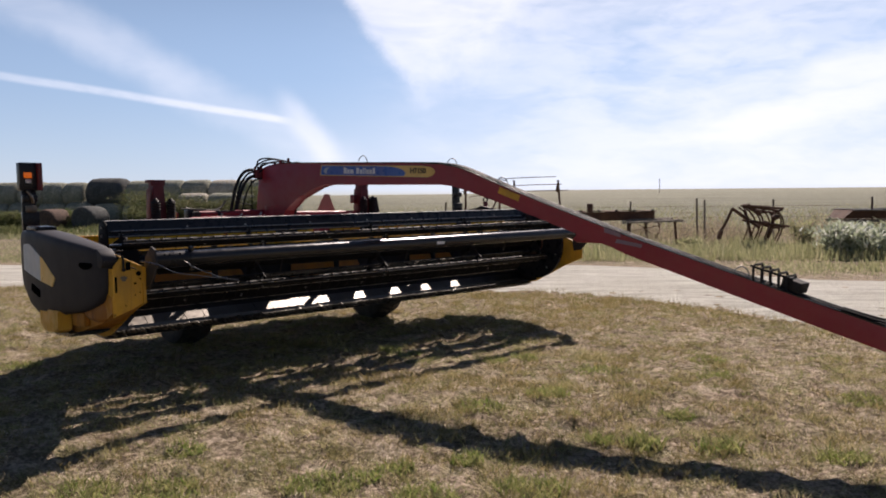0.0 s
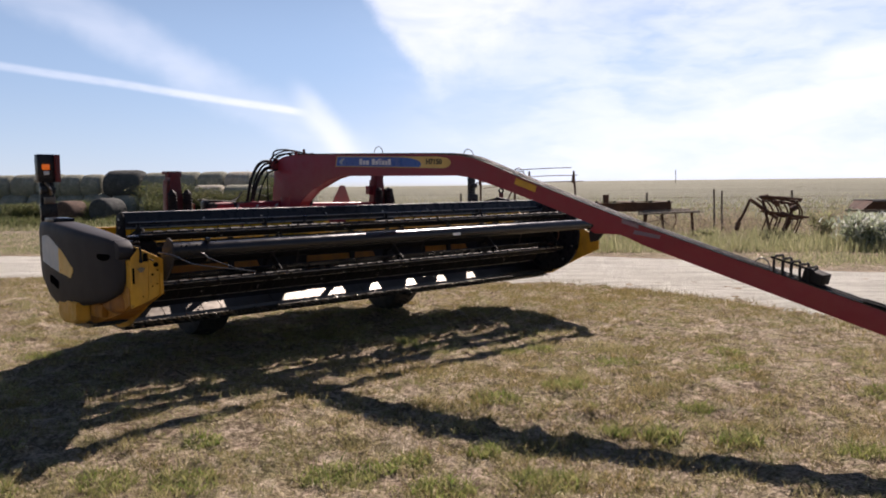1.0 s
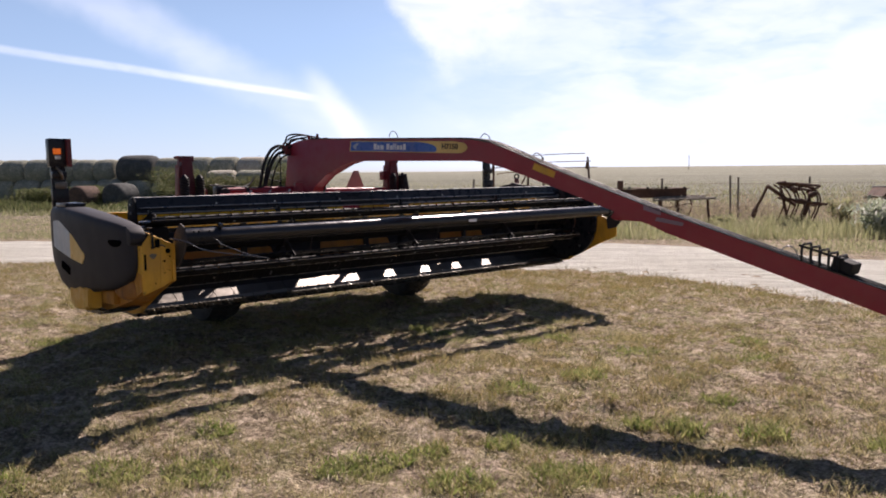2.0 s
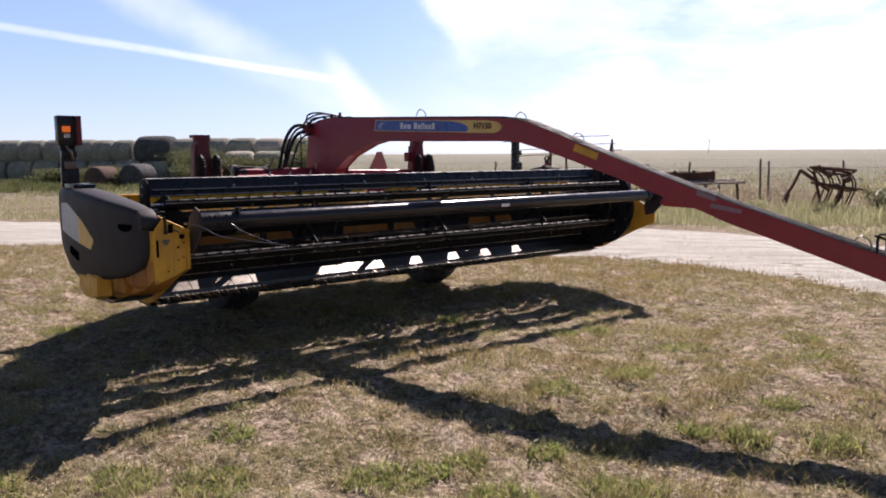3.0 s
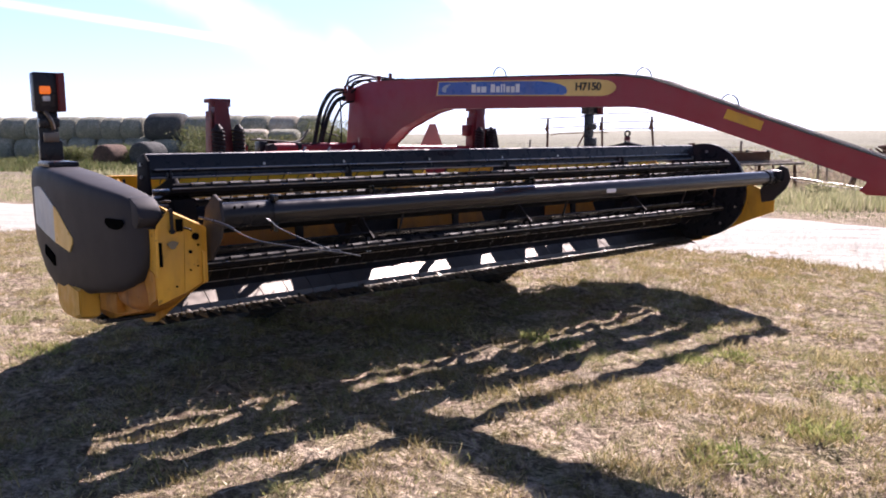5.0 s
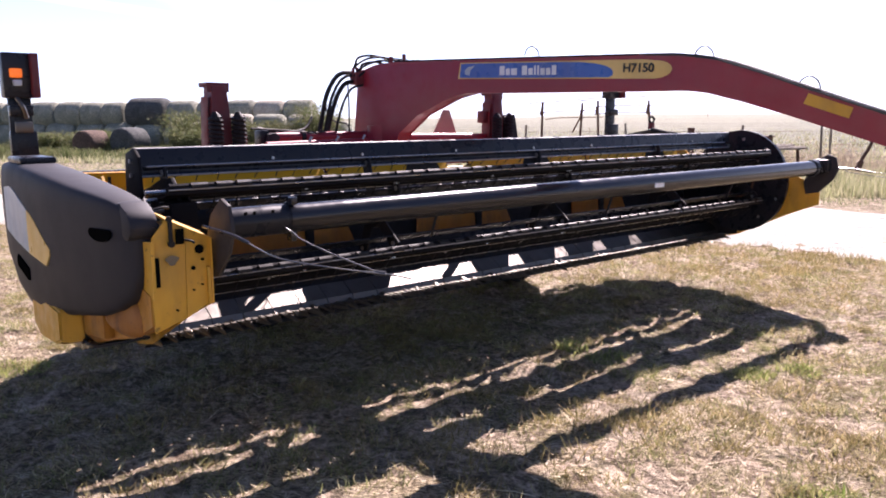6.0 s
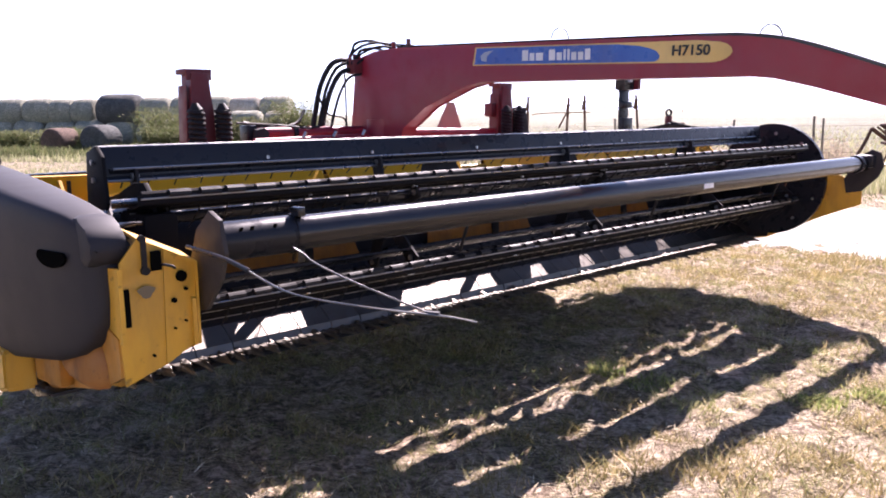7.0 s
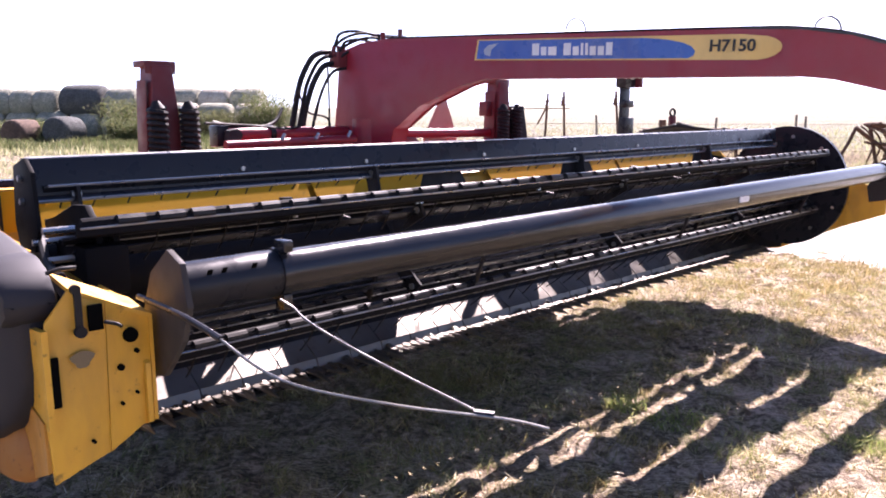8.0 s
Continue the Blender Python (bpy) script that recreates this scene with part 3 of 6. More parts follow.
    low = ((1.70, 1.05), (1.745, 1.231), (1.768, 1.371), (1.821, 1.531), (1.895, 1.632), (1.99, 1.66))
    for pts, v, du, dw, rad in ((climb, -2.1, 0, 0, 0.0165), (low, -2.05, 0, 0, 0.0165), (climb, -2.07, 0.022, -0.022, 0.011), (low, -2.0, 0.03, -0.03, 0.009)):
        b = fresh()
        bm_path(b, [L(u + du, v + 0.02 * math.sin(5 * w), w + dw) for u, w in pts], rad, 9)
        part("hydraulic_hose", b, HOSE, mower)
    for k, (z, d) in enumerate(((0.0, 0.0), (-0.025, 0.03), (0.012, -0.04), (-0.05, 0.05), (-0.035, -0.02))):
        b = fresh()
        bm_path(b, [L(1.95 + 0.012 * k, -2.03 + d, 1.69), L(1.99 + 0.01 * k, -2.02 + d, 1.765 + z), L(2.07 + d, -2.0 + d, 1.815 + z), L(2.16 + d, -1.97 + d, 1.832 + z), L(2.24, -1.93 + d, 1.815 + z), arm(0.30 + 0.03 * k, -0.03 - 0.02 * k, 1.785)], 0.0085, 8)
        part("hydraulic_hose", b, HOSE, mower)
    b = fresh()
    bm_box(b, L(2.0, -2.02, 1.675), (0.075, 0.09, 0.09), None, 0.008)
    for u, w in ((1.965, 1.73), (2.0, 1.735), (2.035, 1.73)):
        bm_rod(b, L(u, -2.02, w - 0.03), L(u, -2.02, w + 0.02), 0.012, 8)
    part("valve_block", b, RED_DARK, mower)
    b = fresh()
    bm_path(b, [L(1.70, -2.0, 1.50), L(1.78, -2.02, 1.38), L(1.90, -2.0, 1.34), L(1.92, -2.0, 1.18)], 0.006, 6)
    bm_path(b, [L(1.905, -2.0, 1.64), L(1.91, -2.0, 1.40), L(1.90, -2.0, 1.18)], 0.006, 6)
    part("thin_cable", b, HOSE, mower)
    b = fresh()
    bm_path(b, [L(1.18, -2.0, 1.33), L(1.38, -2.0, 1.30), L(1.56, -2.04, 1.32), L(1.66, -2.10, 1.40)], 0.010, 7)
    part("hydraulic_hose", b, HOSE, mower)


def build_frame():
    b = fresh()
    bm_box(b, L(2.1, -2.10, 1.10), (2.9, 0.15, 0.15), None, 0.012)
    frame_beam = part("main_frame", b, RED, mower, "red square-tube main frame")
    b = fresh()
    bm_rod(b, L(1.25, -2.0, 1.265), L(2.02, -2.0, 1.262), 0.038, 14)
    bm_rod(b, L(2.2, -2.0, 1.25), L(3.25, -2.0, 1.235), 0.03, 12)
    part("swing_cylinder", b, RED, mower, "red hydraulic swing cylinder")
    part("cylinder_end", bm_box(fresh(), L(1.215, -2.0, 1.26), (0.07, 0.09, 0.11), None, 0.012), BLACK, mower)
    part("cylinder_band", bm_rod(fresh(), L(1.5, -2.0, 1.265), L(1.53, -2.0, 1.265), 0.046, 14), BLACK, mower)
    b = fresh()
    bm_box(b, L(0.98, -2.0, 1.20), (0.10, 0.08, 0.08), None, 0.01)
    bm_box(b, L(1.06, -1.95, 1.23), (0.03, 0.05, 0.12), None, 0.006)
    part("bracket", b, RED_DARK, mower)
    b = fresh()
    bm_box(b, L(1.02, -1.9, 1.24), (0.035, 0.035, 0.10), None, 0.006)
    part("yellow_fitting", b, YELLOW, mower)
    for u, v in ((0.725, -1.6), (3.335, -2.0)):
        wu, wv = (1.12, -2.0) if u < 2 else (3.46, -1.95)
        b = fresh()
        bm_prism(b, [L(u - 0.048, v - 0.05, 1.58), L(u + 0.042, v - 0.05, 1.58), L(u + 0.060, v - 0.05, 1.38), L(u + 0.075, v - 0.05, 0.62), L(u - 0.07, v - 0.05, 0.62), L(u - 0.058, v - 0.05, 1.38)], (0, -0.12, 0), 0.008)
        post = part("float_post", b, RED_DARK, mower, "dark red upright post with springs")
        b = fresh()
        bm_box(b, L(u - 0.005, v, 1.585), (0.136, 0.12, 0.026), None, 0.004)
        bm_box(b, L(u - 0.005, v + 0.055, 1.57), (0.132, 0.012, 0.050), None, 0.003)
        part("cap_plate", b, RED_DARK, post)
        for du in (-0.055, 0.085):
            b = fresh()
            bm_path(b, [L(u + du + 0.034 * math.cos(a), v + 0.115 + 0.034 * math.sin(a), 1.06 + 0.0245 * a / 6.283) for a in np.linspace(0, 6.283 * 14, 14 * 9)], 0.0115, 6, 1)
            part("coil_spring", b, CAST, post)
            b = fresh()
            bm_rod(b, L(u + du, v + 0.115, 1.05), L(u + du, v + 0.115, 1.405), 0.024, 12)
            bm_rod(b, L(u + du, v + 0.115, 1.40), L(u + du - 0.004, v + 0.115, 1.432), 0.034, 14, 0.012)
            part("spring_core", b, CAST, post)
        part("gusset", bm_prism(fresh(), [L(u - 0.068, v - 0.05, 1.52), L(u - 0.085, v - 0.05, 1.10), L(u - 0.06, v - 0.05, 1.10)], (0, -0.10, 0), 0.003), RED_DARK, post)
        if u > 2:
            part("post_bracket", bm_box(fresh(), L(u - 0.09, v - 0.02, 1.40), (0.06, 0.08, 0.10), None, 0.01), RED_DARK, post)
            part("spring_cover", bm_prism(fresh(), [L(u + 0.07, v + 0.05, 1.42), L(u + 0.12, v + 0.05, 1.42), L(u + 0.19, v + 0.05, 1.10), L(u + 0.05, v + 0.05, 1.10)], (0, -0.10, 0), 0.012), CAST, post)
        # wheel
        b = fresh()
        prof = [(0.20, 0.13), (0.34, 0.165), (0.395, 0.145), (0.413, 0.07), (0.413, -0.07), (0.395, -0.145), (0.34, -0.165), (0.20, -0.13)]
        rings = [[b.verts.new(L(wu + x, wv + r * math.cos(a), 0.41 + r * math.sin(a))) for a in np.linspace(0, 2 * math.pi, 33)[:-1]] for r, x in prof]
        skin(b, rings, False)
        wheel = part("wheel", b, RUBBER, mower, "black rubber tyre on a steel rim")
        b = fresh()
        for k in range(28):
            a = 2 * math.pi * k / 28
            for sx in (-1, 1):
                c = L(wu + sx * 0.05, wv + 0.416 * math.cos(a + 0.06 * sx), 0.41 + 0.416 * math.sin(a + 0.06 * sx))
                bm_box(b, c, (0.11, 0.018, 0.026), Euler((-a, 0, 0)).to_matrix() @ Euler((0, 0, 0.35 * sx)).to_matrix())
        part("tread", b, RUBBER, wheel)
        b = fresh()
        bm_rod(b, L(wu - 0.08, wv, 0.41), L(wu + 0.08, wv, 0.41), 0.205, 28)
        bm_rod(b, L(wu - 0.13, wv, 0.41), L(wu + 0.13, wv, 0.41), 0.06, 14)
        part("rim", b, STEEL, wheel)
    part("lift_tube", bm_rod(fresh(), L(1.10, -1.72, 1.225), L(1.92, -1.78, 1.235), 0.022, 12), RED, mower)
    part("lift_tube", bm_rod(fresh(), L(1.30, -1.9, 1.19), L(1.98, -1.9, 1.20), 0.026, 12), RED, mower)
    b = fresh()
    bm_prism(b, [L(1.20, -1.9, 1.17), L(1.26, -1.9, 1.17), L(1.30, -1.9, 1.27), L(1.27, -1.9, 1.30), L(1.22, -1.9, 1.29)], (0, 0.05, 0), 0.008)
    part("clamp_block", b, RUBBER, mower)
    # small bright steel bits added to give the white glints on the frame
    for u, v, w in ((1.40, -1.70, 1.262), (1.62, -1.72, 1.262), (1.86, -1.76, 1.265), (0.95, -1.8, 1.25)):
        part("glint_bit", bm_rod(fresh(), L(u, v, w - 0.02), L(u + 0.02, v, w + 0.012), 0.010, 8), STEEL, mower)
    b = fresh()
    bm_path(b, [L(1.04, -1.8, 1.33), L(1.30, -1.82, 1.315), L(1.55, -1.9, 1.295), L(1.70, -2.0, 1.30)], 0.007, 6)
    part("thin_cable", b, HOSE, mower)
    part("frame_plate", bm_prism(fresh(), [L(2.28, -2.0, 1.17), L(2.62, -2.0, 1.17), L(2.56, -2.0, 1.22), L(2.34, -2.0, 1.25)], (0, -0.02, 0), 0.004), RED_DARK, mower)
    # slow-vehicle triangle on the rear
    tri = part("warning_triangle", bm_prism(fresh(), [L(2.77, -2.13, 1.17), L(3.07, -2.13, 1.17), L(3.075, -2.13, 1.2), L(2.975, -2.13, 1.458), L(2.91, -2.13, 1.458), L(2.765, -2.13, 1.2)], (0, 0.012, 0), 0.003), FADED, mower, "faded orange slow-vehicle triangle")
    # pale windrow shields behind
    for pts in (((2.18, -2.35, 1.10), (2.55, -2.55, 1.10), (2.42, -2.5, 1.27), (2.24, -2.3, 1.30)), ((3.62, -2.3, 1.10), (4.05, -2.4, 1.10), (3.78, -2.3, 1.27), (3.66, -2.25, 1.30))):
        part("windrow_shield", bm_prism(fresh(), [L(*p) for p in pts], (0.02, 0.02, 0), 0.003), PAN, mower, "bare metal windrow shield")
    # bundle of linkage where the tongue meets the frame
    b = fresh()
    for k, (u, v, w) in enumerate(((2.32, -2.02, 1.22), (2.42, -2.06, 1.20), (2.36, -1.96, 1.26))):
        bm_rod(b, L(u, v, w - 0.05), L(u + 0.05, v, w + 0.03), 0.028, 10)
    part("linkage", b, BLACK, mower)


def build_shell():
    # side sheets, the outer lower body and the pan
    side = [(0.10, 0.86), (0.10, 0.725), (-0.15, 0.62), (-0.56, 0.418), (-0.72, 0.385), (-1.30, 0.40), (-1.62, 0.55), (-1.62, 1.02), (-1.10, 1.125), (-1.0, 1.02), (-0.30, 0.98), (-0.10, 0.94)]
    for u, name in ((4.80, "side_sheet"), (-0.085, "side_sheet")):
        part(name, bm_prism(fresh(), [L(u, v, w) for v, w in side], (0.012, 0, 0), 0.003), YELLOW, mower, "yellow end sheet of the header")
    b = fresh()
    sheet = ((-1.115, 0.93), (-1.125, 0.93), (-1.15, 1.055), (-1.135, 1.076), (-1.125, 1.073), (-1.137, 1.05))
    skin(b, [[b.verts.new(L(u, v, w)) for v, w in sheet] for u in (-0.07, 1.2, 2.4, 3.6, 4.8)])
    part("rear_sheet", b, YELLOW, mower, "yellow sheet behind the reel")
    # black sheet added where the header's inside lies in shade
    b = fresh()
    shade_outline = ((-1.06, 0.62), (-1.075, 0.62), (-1.13, 0.945), (-1.115, 0.945))
    skin(b, [[b.verts.new(L(u, v, w)) for v, w in shade_outline] for u in (-0.07, 1.2, 2.4, 3.6, 4.8)])
    part("shade_sheet", b, CAST, mower, "black sheet standing in for the shade below the yellow sheet")
    # yellow panels set in for the dimly lit patches within that shade
    for u0, u1 in ((0.45, 1.31), (1.77, 2.62), (3.26, 3.92)):
        part("inner_panel", bm_prism(fresh(), [L(u0, -1.045, 0.645), L(u1, -1.045, 0.655), L(u1 - 0.05, -1.065, 0.785), L(u0 + 0.02, -1.065, 0.79)], (0, -0.006, 0)), YELLOW_INNER, mower)
    up = part("upstand", bm_prism(fresh(), [L(u, -1.12, w) for u, w in ((-0.26, 0.98), (-0.255, 1.125), (-0.24, 1.138), (0.10, 1.132), (0.10, 1.0))], (0, 0.008, 0), 0.003), YELLOW_CLEAN, mower)
    part("fold", bm_prism(fresh(), [L(u, -1.118, w) for u, w in ((-0.235, 1.136), (0.10, 1.130), (0.10, 1.136), (-0.235, 1.142))], (0, 0.07, 0)), YELLOW, up)
    part("seam", bm_box(fresh(), L(-0.045, -1.110, 1.05), (0.014, 0.008, 0.14)), CAST, up)
    for a, z in ((0.06, 1.16), (1.18, 2.10), (2.30, 3.50), (3.52, 4.74)):
        part("deflector_flap", bm_prism(fresh(), [L(a, -1.152, 1.110), L(z, -1.152, 1.110), L(z - 0.01, -1.078, 0.995), L(a + 0.01, -1.078, 0.995)], (0, -0.006, 0)), YELLOW_CLEAN, mower, "yellow deflector flap, dusty")
        # added hidden upright that blocks sun to close gaps in the shadow
        part("shade_upright", bm_prism(fresh(), [L(a, -1.162, 1.06), L(z, -1.162, 1.06), L(z, -1.164, 1.14), L(a, -1.164, 1.14)], (0, -0.006, 0)), CAST, mower)
    # added shelves block the sun; their gaps shape the lit patches on the pan
    for a, z in SHADE_SHELVES:
        part("shade_shelf", bm_prism(fresh(), [L(a, -1.05, 0.955), L(z, -1.05, 0.955), L(z - 0.05, -0.968, 0.955), L(a + 0.05, -0.968, 0.955)], (0, 0, 0.006)), CAST, mower)
    for u in (0.02, 1.0, 2.3, 3.6, 4.7):
        part("sheet_rib", bm_box(fresh(), L(u, -1.045, 0.83), (0.05, 0.03, 0.42), None, 0.004), BLACK, mower)
    b = fresh()
    bm_prism(b, [L(-0.07, v, w) for v, w in ((-1.04, 0.67), (-1.55, 0.69), (-1.60, 0.52), (-1.12, 0.50), (-0.985, 0.56))], (4.87, 0, 0), 0.01)
    part("conditioner_roll_housing", b, BLACK, mower)
    for v, w, r in ((-1.22, 0.56, 0.10), (-1.22, 0.80, 0.10)):
        part("conditioner_roll", bm_rod(fresh(), L(0.2, v, w), L(4.5, v, w), r, 18), RUBBER, mower)
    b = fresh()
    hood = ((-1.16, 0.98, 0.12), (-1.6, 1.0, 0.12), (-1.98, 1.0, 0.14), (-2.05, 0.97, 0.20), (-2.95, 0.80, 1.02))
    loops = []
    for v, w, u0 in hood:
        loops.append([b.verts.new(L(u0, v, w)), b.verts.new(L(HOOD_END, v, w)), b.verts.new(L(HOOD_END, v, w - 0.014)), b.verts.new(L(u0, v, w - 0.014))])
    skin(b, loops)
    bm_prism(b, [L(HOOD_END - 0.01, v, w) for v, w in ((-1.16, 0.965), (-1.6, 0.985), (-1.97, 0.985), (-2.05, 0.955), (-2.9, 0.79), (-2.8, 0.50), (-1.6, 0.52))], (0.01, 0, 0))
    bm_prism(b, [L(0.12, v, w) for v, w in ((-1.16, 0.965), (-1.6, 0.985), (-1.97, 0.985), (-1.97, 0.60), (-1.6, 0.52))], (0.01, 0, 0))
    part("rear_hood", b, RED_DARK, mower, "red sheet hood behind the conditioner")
    # bright pan of separate sheets
    n = 30
    for k in range(n):
        u0 = -0.06 + k * 4.84 / n
        b = fresh()
        bm_prism(b, [L(u0, v, w) for v, w in ((-0.70, 0.405), (-0.716, 0.445), (-0.806, 0.503), (-0.812, 0.493), (-0.724, 0.435), (-0.71, 0.395))], (4.84 / n - 0.005, 0, 0))
        part("pan_sheet", b, PAN, mower)
    b = fresh()
    bm_prism(b, [L(-0.065, v, w) for v, w in ((-0.82, 0.497), (-0.99, 0.558), (-0.99, 0.53), (-0.82, 0.468))], (4.86, 0, 0), 0.003)
    part("crop_ramp", b, CAST, mower, "dark crop ramp behind the pan")
    b = fresh()
    bm_prism(b, [L(4.786, v, w) for v, w in ((-0.55, 0.43), (-0.72, 0.40), (-1.30, 0.41), (-1.60, 0.56), (-1.60, 1.0), (-1.15, 1.06), (-0.55, 1.0))], (0.010, 0, 0))
    part("inner_liner", b, CAST, mower)
    b = fresh()
    bm_prism(b, [L(-0.07, v, w) for v, w in ((-0.66, 0.392), (-1.25, 0.39), (-1.25, 0.365), (-0.70, 0.362))], (4.87, 0, 0), 0.004)
    part("cutter_bar", b, BLACK, mower, "black cutter bar")
    # guards
    gm = None
    for k in range(64):
        u = -0.03 + k * 0.0755
        if gm is None:
            b = fresh()
            tip = L(0, 0.092, -0.004)
            rings = [[b.verts.new(L(x * k, v, w + z * k)) for x, z in ((-0.013, -0.008), (0.013, -0.008), (0.011, 0.006), (0.0, 0.011), (-0.011, 0.006))]
                     for v, w, k in ((-0.03, 0.0, 1.15), (0.01, 0.002, 1.2), (0.04, 0.001, 0.95), (0.07, -0.002, 0.5), (tip.y * -1, tip.z, 0.12))]
            skin(b, rings)
            bm_box(b, L(0.012, -0.018, 0.014), (0.020, 0.046, 0.010), Euler((0.25, 0.2, 0.1)).to_matrix(), 0.002)
            bm_box(b, L(-0.022, -0.020, 0.006), (0.016, 0.030, 0.018), None, 0.003)
            ob = part("knife_guard", b, GUARD, mower, "worn steel knife guard")
            gm = ob.data
        else:
            ob = new("knife_guard", gm)
            ob.parent = mower
        ob.location = L(u, -0.665, 0.40)
        ob.rotation_euler = (0.10 * math.sin(k * 2.3), 0.22 * math.sin(k * 1.7), 0.12 * math.sin(k * 3.1))
        ob.scale = (1.0, 1.0 + 0.12 * math.sin(k * 5.3), 1.0 + 0.25 * math.sin(k * 4.1))
    b = fresh()
    for k in range(128):
        u = -0.045 + k * 0.0377
        bm_prism(b, [L(u, -0.68, 0.418), L(u + 0.034, -0.68, 0.418), L(u + 0.017, -0.61, 0.416)], (0, 0, 0.004))
    tagged(part("knife_section", b, GUARD, mower), kind="stuff")
    # round shield at the far end, dark reel plate at the near end
    for u in (4.715,):
        b = fresh()
        bm_prism(b, [L(u, -0.52 + 0.405 * math.cos(a), 0.875 + 0.41 * math.sin(a)) for a in np.linspace(0, 2 * math.pi, 49)[:-1]], (0.03, 0, 0), 0.006)
        disc = part("end_shield", b, BLACK, mower, "round black shield at the reel's end")
        for a in (0.3, 0.9, 1.5, 2.1, -0.4, -1.0):
            b = bm_rod(fresh(), L(u - 0.008, -0.52 + 0.35 * math.cos(a), 0.88 + 0.335 * math.sin(a)), L(u, -0.52 + 0.35 * math.cos(a), 0.88 + 0.335 * math.sin(a)), 0.012, 8)
            part("bolt", b, STEEL, disc)
        b = fresh()
        bm_path(b, [L(u - 0.012, -0.52 + 0.13 * math.cos(a), 0.88 + 0.13 * math.sin(a)) for a in np.linspace(0, 6.28, 21)], 0.010, 6, 1)
        part("wear_ring", b, RUST, disc)


def build_reel():
    c = Vector((-0.52, 0.93))
    reel = part("reel_tube", bm_rod(fresh(), L(-0.05, c.x, c.y), L(4.70, c.x, c.y), 0.078, 22), BAT, mower, "black reel shaft")

    def at(u, r, a, dr=0.0, dt=0.0):
        """dr outwards and dt backwards from the point at angle a (degrees) and radius r."""
        a = radians(a)
        rad, tan = Vector((math.cos(a), math.sin(a))), Vector((-math.sin(a), math.cos(a)))
        p = c + rad * (r + dr) + tan * dt
        return L(u, p.x, p.y)
    angles = [REEL_PHASE + 72 * k for k in range(5)]
    for u in (0.02, 1.08, 2.36, 3.62, 4.62):
        b = fresh()
        bm_rod(b, L(u - 0.02, c.x, c.y), L(u + 0.02, c.x, c.y), 0.10, 20)
        for a in angles:
            bm_prism(b, [at(u - 0.005, 0.06, a - 32), at(u - 0.005, 0.20, a - 9), at(u - 0.005, 0.262, a - 7), at(u - 0.005, 0.268, a + 8), at(u - 0.005, 0.20, a + 10), at(u - 0.005, 0.06, a + 32)], (0.010, 0, 0))
        part("reel_spider", b, CAST, reel, "black steel reel spider")
        for a in angles:
            p = at(u - 0.012, 0.24, a)
            part("bolt", bm_rod(fresh(), p, p + Vector((0.026, 0, 0)), 0.012, 7), STEEL, reel)
    rng = random.Random(5)
    def on(u, a, r, t):
        """A point of the bat at angle a: the cam turns each bat as it goes round."""
        p = at(u, 0.322, a)
        o = radians(BAT_STAND[angles.index(a)])
        return p + L(0, (r - 0.322) * math.cos(o) - t * math.sin(o), (r - 0.322) * math.sin(o) + t * math.cos(o))
    for a in angles:
        b = fresh()
        # board with folded lips
        sec = ((0.222, -0.006), (0.228, -0.010), (0.236, -0.007), (0.242, 0.0), (0.338, 0.0), (0.344, 0.003), (0.347, 0.010), (0.346, 0.034), (0.342, 0.034), (0.341, 0.012), (0.336, 0.006), (0.240, 0.006), (0.230, 0.0), (0.222, 0.0))
        bm_prism(b, [on(-0.10, a, r, t) for r, t in sec], (4.74, 0, 0))
        # topmost bat keeps the sky sheen, the others take the shade-dark copy
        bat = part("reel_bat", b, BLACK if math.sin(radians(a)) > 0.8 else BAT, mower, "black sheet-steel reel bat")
        b = fresh()
        bm_rod(b, on(-0.08, a, 0.322, 0.036), on(4.64, a, 0.322, 0.036), 0.013, 10)
        part("tine_pipe", b, BAT, bat)
        b = fresh()
        if abs(math.sin(radians(a))) < 0.95:
            o = radians(30)
            p = at(-0.08, 0.205, a)
            e, f = L(0, 0.034 * math.cos(o), 0.034 * math.sin(o)), L(0, -0.003 * math.sin(o), 0.003 * math.cos(o))
            bm_prism(b, [p + e + f, p - e + f, p - e - f, p + e - f], (4.70, 0, 0), 0.0015)
            part("inner_rail", b, BLACK, bat)
            b = fresh()
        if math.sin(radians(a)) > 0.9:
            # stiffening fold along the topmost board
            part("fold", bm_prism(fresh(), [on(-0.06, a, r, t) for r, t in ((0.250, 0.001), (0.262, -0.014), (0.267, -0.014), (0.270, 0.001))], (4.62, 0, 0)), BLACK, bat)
            # bright rod draws the highlight line on the fold
            part("worn_glint_edge", bm_rod(fresh(), on(-0.05, a, 0.267, -0.014), on(4.54, a, 0.267, -0.014), 0.0042, 6), STEEL, bat)
        # steel rods put the highlight of the worn lips into the shape
        for r, t in ((0.226, -0.0095), (0.3465, 0.022)):
            part("worn_glint_edge", bm_rod(b, on(-0.09, a, r, t), on(4.63, a, r, t), 0.0048 if math.sin(radians(a)) > 0.9 else 0.0032, 6), STEEL, bat)
            b = fresh()
        # the coils ride on the upper lip of the lower bats, behind the lip of the topmost
        r_ = 0.322 if math.sin(radians(a)) > 0.8 else 0.338
        for k in range(46):
            u = 0.0 + k * 0.101 + rng.uniform(-0.006, 0.006)
            p, q = on(u, a, r_, 0.034), on(u + rng.uniform(0.055, 0.075), a, r_, 0.034)
            bm_rod(b, p, q, 0.0138 + rng.uniform(-0.001, 0.002), 10)
        tagged(part("tine_coil", b, COIL, bat), kind="stuff")
        b = fresh()
        for k in range(46):
            u = 0.02 + k * 0.101
            p = on(u, a, 0.322, 0.036)
